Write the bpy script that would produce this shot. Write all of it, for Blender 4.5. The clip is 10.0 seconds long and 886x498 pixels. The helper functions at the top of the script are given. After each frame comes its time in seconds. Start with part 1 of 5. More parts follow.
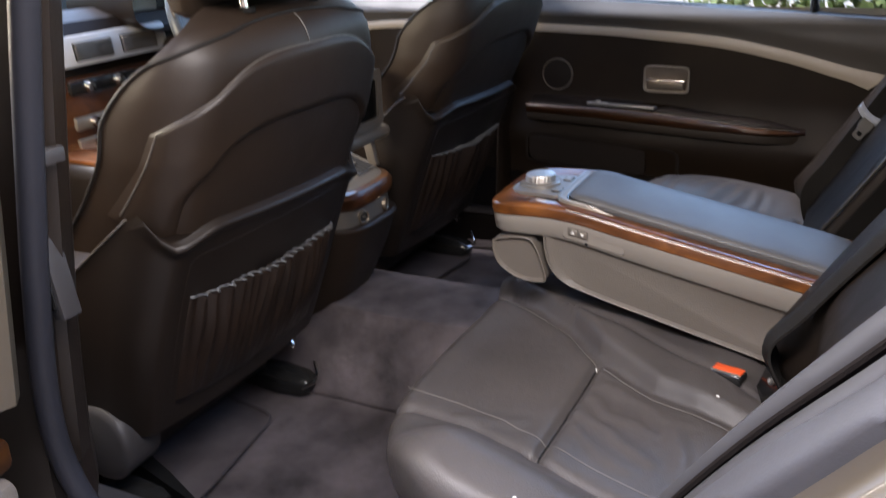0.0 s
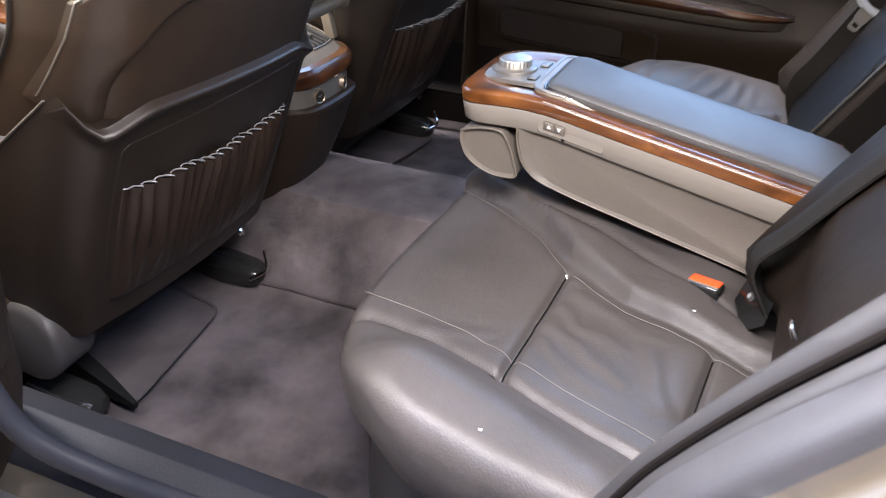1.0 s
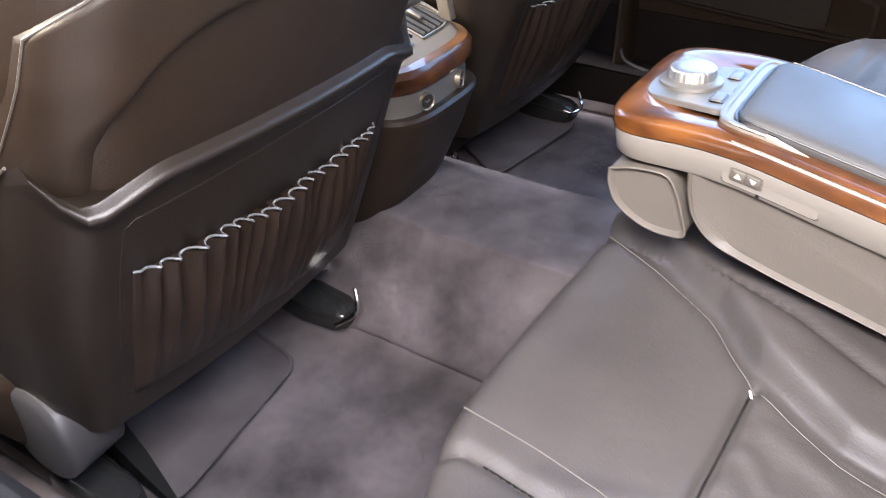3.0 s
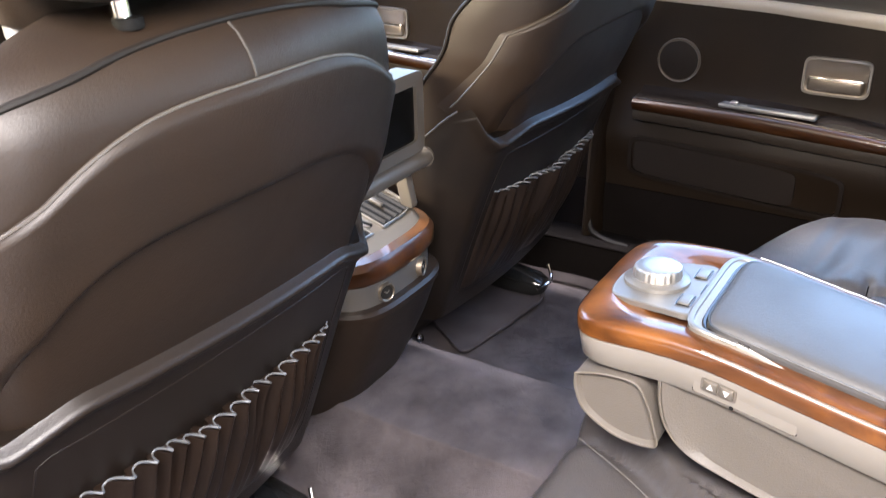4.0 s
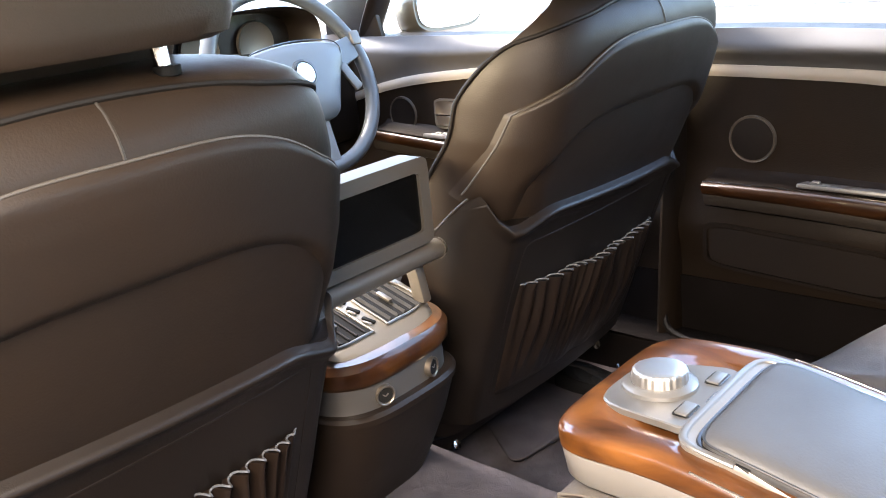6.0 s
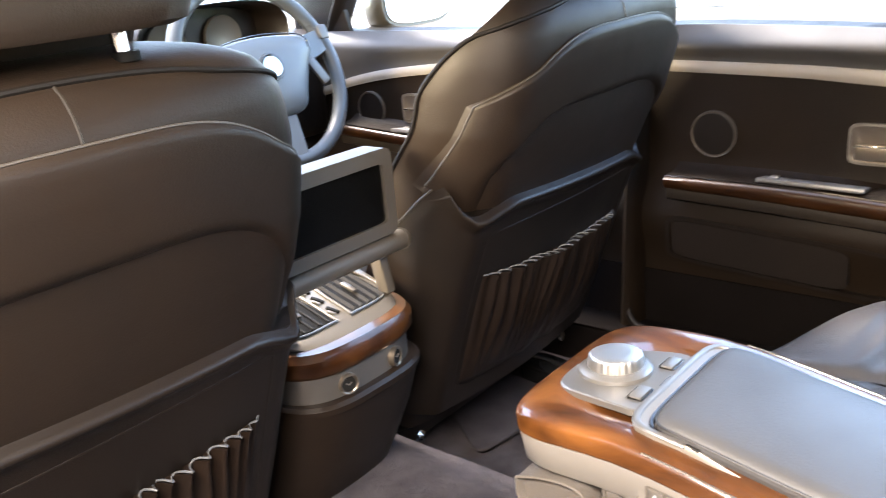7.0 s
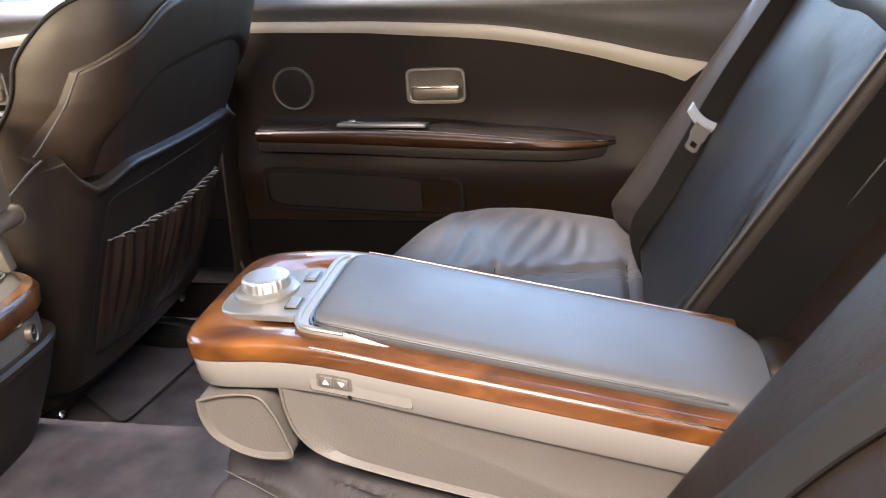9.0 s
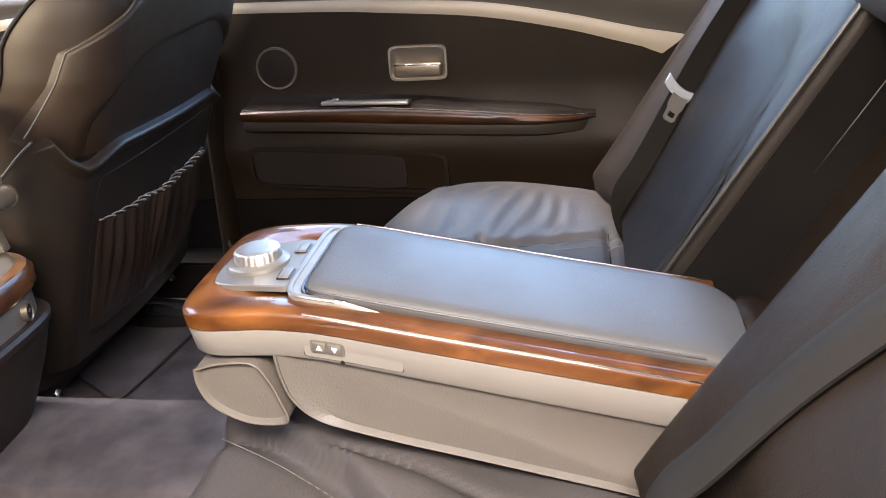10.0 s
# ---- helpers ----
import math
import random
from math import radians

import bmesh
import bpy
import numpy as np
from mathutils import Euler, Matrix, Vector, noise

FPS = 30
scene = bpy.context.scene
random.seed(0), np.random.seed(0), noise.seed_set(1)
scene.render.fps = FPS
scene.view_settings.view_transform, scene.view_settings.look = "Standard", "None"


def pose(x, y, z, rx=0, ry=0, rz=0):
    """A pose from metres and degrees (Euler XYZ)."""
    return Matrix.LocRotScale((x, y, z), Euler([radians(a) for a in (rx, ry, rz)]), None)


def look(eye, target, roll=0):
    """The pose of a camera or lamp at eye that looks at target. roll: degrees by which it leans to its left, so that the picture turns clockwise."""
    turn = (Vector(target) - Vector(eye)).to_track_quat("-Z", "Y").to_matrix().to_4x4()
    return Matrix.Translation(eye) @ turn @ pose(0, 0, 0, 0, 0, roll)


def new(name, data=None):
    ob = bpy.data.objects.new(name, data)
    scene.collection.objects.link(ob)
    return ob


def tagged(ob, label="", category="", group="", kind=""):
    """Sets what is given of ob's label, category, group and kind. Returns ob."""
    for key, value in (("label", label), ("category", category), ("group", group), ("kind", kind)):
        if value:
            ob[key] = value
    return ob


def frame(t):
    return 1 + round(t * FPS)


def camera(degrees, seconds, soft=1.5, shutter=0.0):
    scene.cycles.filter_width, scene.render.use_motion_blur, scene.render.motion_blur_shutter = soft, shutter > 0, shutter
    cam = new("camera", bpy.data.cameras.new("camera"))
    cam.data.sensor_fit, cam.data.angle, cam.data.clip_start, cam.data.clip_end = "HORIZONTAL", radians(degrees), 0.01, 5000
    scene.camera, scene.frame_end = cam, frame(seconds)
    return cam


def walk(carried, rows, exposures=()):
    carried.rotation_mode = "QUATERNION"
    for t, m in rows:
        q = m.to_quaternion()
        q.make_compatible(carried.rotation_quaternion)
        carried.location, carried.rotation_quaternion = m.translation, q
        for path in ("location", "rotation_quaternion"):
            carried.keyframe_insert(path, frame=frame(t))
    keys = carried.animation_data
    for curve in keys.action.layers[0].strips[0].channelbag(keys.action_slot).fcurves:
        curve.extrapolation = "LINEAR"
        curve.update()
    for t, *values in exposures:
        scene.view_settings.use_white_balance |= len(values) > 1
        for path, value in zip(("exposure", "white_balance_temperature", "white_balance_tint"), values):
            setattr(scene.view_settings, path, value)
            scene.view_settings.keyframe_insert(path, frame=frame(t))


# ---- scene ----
cam = camera(53.5, 10.0, 0.8, 0.5)
PATH = [
    (0, (-1.362, -0.794, 1.157), (0.305, 0.04, 0.433), -1.9),
    (0.5, (-1.344, -0.739, 1.166), (0.303, -0.05, 0.265), 1.4),
    (1, (-1.261, -0.732, 1.151), (0.33, -0.046, 0.152), 1.4),
    (1.5, (-1.107, -0.803, 1.144), (0.366, 0.09, 0.128), -1.2),
    (2, (-1.059, -0.797, 1.13), (0.346, 0.147, 0.066), -3.1),
    (2.2, (-1.036, -0.773, 1.131), (0.355, 0.182, 0.056), -3.3),
    (3.3, (-0.872, -0.546, 1.127), (0.479, 0.371, -0.029), -1.5),
    (3.5, (-0.854, -0.545, 1.135), (0.539, 0.398, 0.054), -1.3),
    (4, (-0.83, -0.558, 1.159), (0.689, 0.407, 0.287), -1.3),
    (4.5, (-0.822, -0.58, 1.162), (0.734, 0.37, 0.34), -3.5),
    (5, (-0.764, -0.601, 1.151), (0.791, 0.48, 0.507), -4.6),
    (5.5, (-0.679, -0.629, 1.133), (0.756, 0.615, 0.503), -5.0),
    (5.7, (-0.663, -0.639, 1.123), (0.733, 0.639, 0.477), -5.5),
    (6.8, (-0.654, -0.674, 1.099), (0.737, 0.606, 0.444), -6.1),
    (7, (-0.661, -0.671, 1.104), (0.767, 0.565, 0.447), -5.1),
    (7.5, (-0.704, -0.648, 1.113), (0.878, 0.38, 0.45), -2.5),
    (8, (-0.741, -0.643, 1.101), (0.969, 0.135, 0.416), -2.6),
    (8.5, (-0.772, -0.651, 1.102), (1.011, -0.115, 0.372), -3.0),
    (9, (-0.795, -0.661, 1.106), (1.009, -0.286, 0.327), -3.7),
    (9.5, (-0.809, -0.663, 1.108), (0.988, -0.31, 0.303), -4.5),
    (10, (-0.826, -0.664, 1.104), (0.967, -0.324, 0.286), -4.6),
]
EXPOSURES = [(0.0, 2.52, 6150, 17), (0.6, 3.36, 6150, 16), (1.0, 3.40, 6150, 16), (2.2, 3.76, 6100, 16), (3.5, 3.96, 6000, 15), (4.5, 3.94, 6450, 15), (7.0, 4.0, 6800, 15), (8.0, 3.90, 6700, 15), (10.0, 3.82, 6600, 16)]
walk(cam, [(t, look(eye, target, roll)) for t, eye, target, roll in PATH], EXPOSURES)

# ---- light ----
world = bpy.data.worlds.new("sky")
scene.world = world
world.use_nodes = True
wn, wl = world.node_tree.nodes, world.node_tree.links
sky = wn.new("ShaderNodeTexSky")
sky.sky_type, sky.sun_disc = "NISHITA", False
sky.sun_elevation, sky.sun_rotation = radians(58), radians(5)
sky.air_density, sky.dust_density = 1.0, 0.8
wn["Background"].inputs["Strength"].default_value = 0.15
wl.new(sky.outputs[0], wn["Background"].inputs["Color"])
sun_data = bpy.data.lights.new("sun", "SUN")
sun_data.energy, sun_data.angle, sun_data.color = 1.0, radians(12), (1.0, 0.94, 0.86)
sun = new("sun", sun_data)
sun.matrix_world = look((0.5, 5.5, 9.0), (0, 0, 0.5))


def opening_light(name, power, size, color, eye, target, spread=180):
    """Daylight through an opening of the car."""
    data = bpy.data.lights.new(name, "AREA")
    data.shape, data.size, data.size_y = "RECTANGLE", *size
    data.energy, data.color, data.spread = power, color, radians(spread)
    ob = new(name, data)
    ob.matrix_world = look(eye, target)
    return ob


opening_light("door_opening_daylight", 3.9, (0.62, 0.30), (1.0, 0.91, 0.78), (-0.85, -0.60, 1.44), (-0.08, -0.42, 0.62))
opening_light("front_window_daylight", 3.0, (0.70, 0.26), (1.0, 0.84, 0.57), (-0.74, 0.52, 1.16), (0.35, 0.10, 0.82))
opening_light("far_window_daylight", 0.16, (0.46, 0.24), (0.34, 0.63, 1.0), (0.755, -0.62, 1.20), (0.26, -0.48, 0.55), 75)


# ---- materials ----
def mat(name, color, rough=0.5, metal=0.0, var=0.15, vscale=6.0, grain=250.0, bump=0.15, coat=0.0, spec=0.5, detail=6.0, tint=None, rvar=0.08, bump2=0.0, b2scale=12.0):
    m = bpy.data.materials.new(name)
    m.use_nodes = True
    n, l = m.node_tree.nodes, m.node_tree.links
    p = n["Principled BSDF"]
    co = n.new("ShaderNodeTexCoord")
    big = n.new("ShaderNodeTexNoise")
    big.inputs["Scale"].default_value, big.inputs["Detail"].default_value = vscale, detail
    l.new(co.outputs["Object"], big.inputs["Vector"])
    mix = n.new("ShaderNodeMix")
    mix.data_type = "RGBA"
    second = tint or tuple(c * (1 - var) for c in color)
    mix.inputs[6].default_value = (*[min(1, c * (1 + var)) for c in color], 1)
    mix.inputs[7].default_value = (*second, 1)
    ramp = n.new("ShaderNodeMapRange")
    ramp.inputs[1].default_value, ramp.inputs[2].default_value = 0.3, 0.7
    l.new(big.outputs[0], ramp.inputs[0])
    l.new(ramp.outputs[0], mix.inputs[0])
    l.new(mix.outputs[2], p.inputs["Base Color"])
    rr_ = n.new("ShaderNodeMapRange")
    rr_.inputs[1].default_value, rr_.inputs[2].default_value = 0.3, 0.7
    rr_.inputs[3].default_value, rr_.inputs[4].default_value = max(0.02, rough - rvar), min(1, rough + rvar)
    l.new(big.outputs[0], rr_.inputs[0])
    l.new(rr_.outputs[0], p.inputs["Roughness"])
    p.inputs["Metallic"].default_value = metal
    p.inputs["Coat Weight"].default_value = coat
    p.inputs["Coat Roughness"].default_value = 0.05
    p.inputs["Specular IOR Level"].default_value = spec
    if bump:
        fine = n.new("ShaderNodeTexNoise")
        fine.inputs["Scale"].default_value, fine.inputs["Detail"].default_value = grain, 3
        l.new(co.outputs["Object"], fine.inputs["Vector"])
        b = n.new("ShaderNodeBump")
        b.inputs["Strength"].default_value, b.inputs["Distance"].default_value = bump, 0.002
        l.new(fine.outputs[0], b.inputs["Height"])
        if bump2:
            mid = n.new("ShaderNodeTexNoise")
            mid.inputs["Scale"].default_value, mid.inputs["Detail"].default_value = b2scale, 4
            l.new(co.outputs["Object"], mid.inputs["Vector"])
            b2 = n.new("ShaderNodeBump")
            b2.inputs["Strength"].default_value, b2.inputs["Distance"].default_value = bump2, 0.02
            l.new(mid.outputs[0], b2.inputs["Height"])
            l.new(b2.outputs[0], b.inputs["Normal"])
        l.new(b.outputs[0], p.inputs["Normal"])
    return m


def wood_mat(name, stretch, shade_gain=1.0, coat=1.0):
    m = mat(name, (0.16, 0.05, 0.017), 0.38, bump=0.0, coat=coat, spec=0.3)
    n, l = m.node_tree.nodes, m.node_tree.links
    p = n["Principled BSDF"]
    co = n.new("ShaderNodeTexCoord")
    mp = n.new("ShaderNodeMapping")
    mp.inputs["Scale"].default_value = stretch
    l.new(co.outputs["Object"], mp.inputs[0])
    tex = n.new("ShaderNodeTexNoise")
    tex.inputs["Scale"].default_value, tex.inputs["Detail"].default_value, tex.inputs["Distortion"].default_value = 22, 10, 1.2
    l.new(mp.outputs[0], tex.inputs["Vector"])
    cr = n.new("ShaderNodeValToRGB")
    e = cr.color_ramp.elements
    e[0].position, e[0].color = 0.25, (0.050, 0.0165, 0.0042, 1)
    e[1].position, e[1].color = 0.75, (0.27, 0.098, 0.021, 1)
    e.new(0.5).color = (0.135, 0.046, 0.0105, 1)
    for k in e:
        k.color = (k.color[0] * shade_gain, k.color[1] * shade_gain, k.color[2] * shade_gain, 1)
    l.new(tex.outputs[0], cr.inputs[0])
    l.new(cr.outputs[0], p.inputs["Base Color"])
    return m


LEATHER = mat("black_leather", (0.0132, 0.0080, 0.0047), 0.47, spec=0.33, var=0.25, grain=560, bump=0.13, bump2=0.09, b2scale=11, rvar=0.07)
# paler than the seat leather: daylight on the bench is put into the colour
LEATHER_LIT = mat("lit_creased_leather", (0.060, 0.053, 0.050), 0.45, spec=0.40, var=0.2, grain=420, bump=0.22, bump2=0.11, b2scale=20, rvar=0.07)
PLASTIC = mat("black_plastic", (0.0100, 0.0069, 0.0049), 0.40, spec=0.33, var=0.15, grain=700, bump=0.15)
GLOSS = mat("gloss_black", (0.012, 0.012, 0.012), 0.15, bump=0)
SEAL = mat("grey_seal", (0.036, 0.035, 0.038), 0.5, var=0.12, vscale=20, grain=400, bump=0.1)
TRIM_GREY = mat("grey_trim", (0.025, 0.0235, 0.0245), 0.5, var=0.15, grain=700, bump=0.05)
SILLTRIM = mat("sill_plastic", (0.0085, 0.009, 0.0115), 0.5, spec=0.14, var=0.25, grain=300, bump=0.15)
RUBBER = mat("rubber_seal", (0.016, 0.0165, 0.021), 0.5, spec=0.15, var=0.2, grain=300, bump=0.1)
CARPET = mat("grey_carpet", (0.071, 0.061, 0.063), 0.95, var=0.6, vscale=8, grain=900, bump=0.9, spec=0.15, bump2=0.5, b2scale=22, detail=9)
MAT = mat("floor_mat", (0.056, 0.048, 0.050), 0.95, var=0.3, vscale=11, grain=1000, bump=0.9, spec=0.15)
BEIGE = mat("beige_trim", (0.36, 0.315, 0.255), 0.42, var=0.06, grain=800, bump=0.06)
TAUPE = mat("taupe_leather", (0.118, 0.103, 0.087), 0.48, var=0.1, grain=450, bump=0.32, bump2=0.08, b2scale=8)
SHELL = mat("grey_beige_shell", (0.215, 0.194, 0.168), 0.45, var=0.06, grain=800, bump=0.06)
GATHERED = mat("gathered_brown_leather", (0.0120, 0.0074, 0.0050), 0.38, spec=0.36, var=0.3, vscale=14, grain=520, bump=0.1)
SILVER = mat("silver_trim", (0.27, 0.245, 0.21), 0.40, metal=0.75, var=0.05, grain=900, bump=0.03)
PADRIM = mat("taupe_satin", (0.20, 0.175, 0.145), 0.35, metal=0.2, var=0.06, grain=900, bump=0.03)
SATIN = mat("satin_silver", (0.24, 0.23, 0.215), 0.40, metal=0.6, var=0.04, grain=900, bump=0.02)
# window sheen on the arm pad is put into this paler base
LEATHER_PAD = mat("lit_smooth_leather", (0.076, 0.074, 0.074), 0.56, var=0.14, grain=420, bump=0.16, spec=0.6)
CHROME = mat("chrome", (0.75, 0.73, 0.70), 0.12, metal=1.0, var=0.05, bump=0)
STEEL = mat("brushed_steel", (0.68, 0.66, 0.62), 0.42, metal=1.0, var=0.08, bump=0.05)
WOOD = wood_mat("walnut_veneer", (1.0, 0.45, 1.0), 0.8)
# same walnut; shade on the doors and console is put into the colour
WOOD_SHADED = wood_mat("shaded_walnut_veneer", (1.0, 0.45, 1.0), 0.18, 0.28)
WOODX = wood_mat("shaded_walnut_cross", (0.6, 1.0, 1.0), 0.30, 0.5)
VENT_SLAT = mat("vent_slat", (0.014, 0.013, 0.012), 0.7, spec=0.15, var=0.05, bump=0)
VENT_METAL = mat("vent_metal", (0.135, 0.125, 0.112), 0.42, metal=0.6, var=0.05, grain=900, bump=0.02)
HEADLINER = mat("headliner", (0.42, 0.39, 0.35), 0.9, var=0.05, grain=900, bump=0.3)
PAINT = mat("grey_beige_paint", (0.098, 0.081, 0.058), 0.38, metal=0.3, var=0.08, grain=2500, bump=0.02, coat=0.4)
BELT = mat("webbing", (0.014, 0.0125, 0.011), 0.75, spec=0.15, var=0.1, grain=1200, bump=0.4)
ORANGE = mat("orange_button", (0.75, 0.09, 0.015), 0.4, var=0.1, bump=0)
WHITEMARK = mat("white_mark", (0.8, 0.8, 0.78), 0.5, var=0.03, bump=0)
STITCH = mat("pale_thread", (0.13, 0.118, 0.105), 0.7, var=0.2, bump=0)
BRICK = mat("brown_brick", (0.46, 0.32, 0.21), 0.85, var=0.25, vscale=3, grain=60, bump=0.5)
PIPING_TAUPE = mat("taupe_piping", (0.125, 0.108, 0.088), 0.45, bump=0)
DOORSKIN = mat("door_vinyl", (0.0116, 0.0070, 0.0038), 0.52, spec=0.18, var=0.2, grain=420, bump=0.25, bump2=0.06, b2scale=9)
# paler than the door skin: the sky sheen is put into the colour
LEDGE_LIT = mat("lit_ledge_vinyl", (0.058, 0.053, 0.047), 0.50, spec=0.45, var=0.12, grain=500, bump=0.08)
GRIP = mat("pale_grey_plastic", (0.36, 0.38, 0.42), 0.45, bump=0)
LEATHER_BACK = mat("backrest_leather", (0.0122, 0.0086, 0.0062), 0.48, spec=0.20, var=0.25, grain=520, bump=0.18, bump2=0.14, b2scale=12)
LOWCARPET = mat("black_door_carpet", (0.007, 0.0055, 0.005), 0.95, var=0.2, grain=900, bump=0.6, spec=0.05)
POCKET = mat("brown_insert", (0.012, 0.0085, 0.0065), 0.5, spec=0.25, var=0.15, grain=600, bump=0.2)
SIDE_BLACK = mat("vent_black", (0.004, 0.004, 0.004), 0.7, spec=0.1, bump=0)
# pale so that the seat edges carry a painted highlight
EDGE_GLINT = mat("edge_highlight", (0.050, 0.043, 0.036), 0.4, var=0.1, bump=0)
HEM = mat("pale_elastic", (0.090, 0.094, 0.100), 0.45, var=0.2, bump=0)
WELT = mat("dark_welt", (0.007, 0.0055, 0.0045), 0.55, spec=0.2, bump=0)
PIPING = mat("piping", (0.024, 0.021, 0.018), 0.4, bump=0)
ASPHALT = mat("paving", (0.42, 0.35, 0.28), 0.9, var=0.25, vscale=1.5, grain=120, bump=0.5)
HEDGE = mat("hedge_leaves", (0.20, 0.21, 0.045), 0.6, var=0.3, vscale=5, tint=(0.09, 0.12, 0.025), bump=0)
PLASTER = mat("white_plaster", (0.80, 0.78, 0.74), 0.85, var=0.04, vscale=2, grain=90, bump=0.3)

GLASS = bpy.data.materials.new("window_glass")
GLASS.use_nodes = True
gn, gl = GLASS.node_tree.nodes, GLASS.node_tree.links
gn.remove(gn["Principled BSDF"])
tr, gs, mx = gn.new("ShaderNodeBsdfTransparent"), gn.new("ShaderNodeBsdfGlossy"), gn.new("ShaderNodeMixShader")
tr.inputs[0].default_value, gs.inputs["Roughness"].default_value = (0.86, 0.90, 0.88, 1), 0.01
mx.inputs[0].default_value = 0.05
gl.new(tr.outputs[0], mx.inputs[1]); gl.new(gs.outputs[0], mx.inputs[2])
gl.new(mx.outputs[0], gn["Material Output"].inputs[0])
MIRROR = mat("mirror_glass", (0.9, 0.9, 0.9), 0.02, metal=1.0, var=0, bump=0, rvar=0)


# ---- mesh helpers ----
def finish(me, material, smooth=40):
    me.materials.append(material)
    for p in me.polygons:
        p.use_smooth = smooth > 0
    if smooth:
        me.set_sharp_from_angle(angle=radians(smooth))
    return me


def part(name, bm, material, parent=None, label="", smooth=40):
    bmesh.ops.recalc_face_normals(bm, faces=bm.faces)
    me = bpy.data.meshes.new(name)
    bm.to_mesh(me)
    bm.free()
    ob = new(name, finish(me, material, smooth))
    if parent:
        ob.parent = parent
    if label:
        ob["label"] = label
    return ob


def thing(name, label, category, at=(0, 0, 0), group="", kind=""):
    ob = new(name)
    ob.empty_display_size = 0.05
    ob.matrix_basis = pose(*at)
    return tagged(ob, label, category, group, kind)


def lone(name, bm, material, label, category, kind="", group="", smooth=40):
    return tagged(part(name, bm, material, None, "", smooth), label, category, group, kind)


def box(c, s, bevel=0.004, seg=2, rot=None):
    bm = bmesh.new()
    bmesh.ops.create_cube(bm, size=1)
    bmesh.ops.scale(bm, vec=s, verts=bm.verts)
    if bevel:
        bmesh.ops.bevel(bm, geom=bm.edges[:], offset=min(bevel, min(s) * 0.49), segments=seg, profile=0.5, affect="EDGES")
    m = Matrix.Translation(c) @ (pose(0, 0, 0, *rot) if rot else Matrix())
    bmesh.ops.transform(bm, matrix=m, verts=bm.verts)
    return bm


def join(*bms):
    out = bms[0]
    for b in bms[1:]:
        me = bpy.data.meshes.new("tmp")
        b.to_mesh(me)
        b.free()
        out.from_mesh(me)
        bpy.data.meshes.remove(me)
    return out


def loft(rings, closed=True, caps=True):
    bm = bmesh.new()
    vs = [[bm.verts.new(p) for p in r] for r in rings]
    n = len(rings[0])
    for a, b in zip(vs, vs[1:]):
        for i in range(n if closed else n - 1):
            j = (i + 1) % n
            bm.faces.new((a[i], a[j], b[j], b[i]))
    if caps and closed:
        bm.faces.new(vs[0])
        bm.faces.new(vs[-1])
    return bm


def oval(cx, cy, hx, hy, n=4.0, count=48):
    """Superellipse ring in a plane, as pairs."""
    out = []
    for i in range(count):
        a = 2 * math.pi * i / count
        c, s = math.cos(a), math.sin(a)
        out.append((cx + hx * math.copysign(abs(c) ** (2 / n), c), cy + hy * math.copysign(abs(s) ** (2 / n), s)))
    return out


def tube(pts, r, n=10, caps=True, closed=False, flat=1.0):
    """A round bar along points; flat squeezes it along its second axis."""
    pts = [Vector(p) for p in pts]
    rings, side = [], None
    for i, p in enumerate(pts):
        a = pts[i - 1] if i or closed else pts[0]
        b = pts[(i + 1) % len(pts)] if i + 1 < len(pts) or closed else pts[-1]
        d = (b - a).normalized()
        ref = side if side is not None else (Vector((0, 0, 1)) if abs(d.z) < 0.9 else Vector((0, 1, 0)))
        s = d.cross(ref).normalized() if side is None else (side - d * side.dot(d)).normalized()
        side = s
        u = d.cross(s)
        rad = r[i] if isinstance(r, (list, tuple)) else r
        rings.append([p + s * math.cos(2 * math.pi * k / n) * rad + u * math.sin(2 * math.pi * k / n) * rad * flat for k in range(n)])
    if closed:
        rings.append(rings[0])
        bm = loft(rings, caps=False)
        bmesh.ops.remove_doubles(bm, verts=bm.verts, dist=1e-5)
        return bm
    return loft(rings, caps=caps)


def sheet(f, nu, nv, thick=None):
    """A grid of f(u, v), u and v from 0 to 1; thick is a vector that gives it a back."""
    bm = bmesh.new()
    g = [[bm.verts.new(f(i / nu, j / nv)) for j in range(nv + 1)] for i in range(nu + 1)]
    for i in range(nu):
        for j in range(nv):
            bm.faces.new((g[i][j], g[i + 1][j], g[i + 1][j + 1], g[i][j + 1]))
    if thick is not None:
        back = bmesh.ops.extrude_face_region(bm, geom=bm.faces[:])
        bmesh.ops.translate(bm, vec=thick, verts=[v for v in back["geom"] if isinstance(v, bmesh.types.BMVert)])
    return bm


def prism(outline, axis, a, b, bevel=0.0, seg=2):
    """An outline of pairs, drawn out along an axis from a to b."""
    def at(p, h):
        return {"x": (h, p[0], p[1]), "y": (p[0], h, p[1]), "z": (p[0], p[1], h)}[axis]
    bm = loft([[at(p, a) for p in outline], [at(p, b) for p in outline]])
    if bevel:
        bmesh.ops.bevel(bm, geom=bm.edges[:], offset=bevel, segments=seg, profile=0.5, affect="EDGES", clamp_overlap=True)
    return bm


def lathe(profile, n=32, m=None):
    """Profile of (radius, height) about z, placed by m."""
    rings = [[(r * math.cos(2 * math.pi * k / n), r * math.sin(2 * math.pi * k / n), h) for k in range(n)] for r, h in profile]
    bm = loft(rings)
    if m is not None:
        bmesh.ops.transform(bm, matrix=m, verts=bm.verts)
    return bm


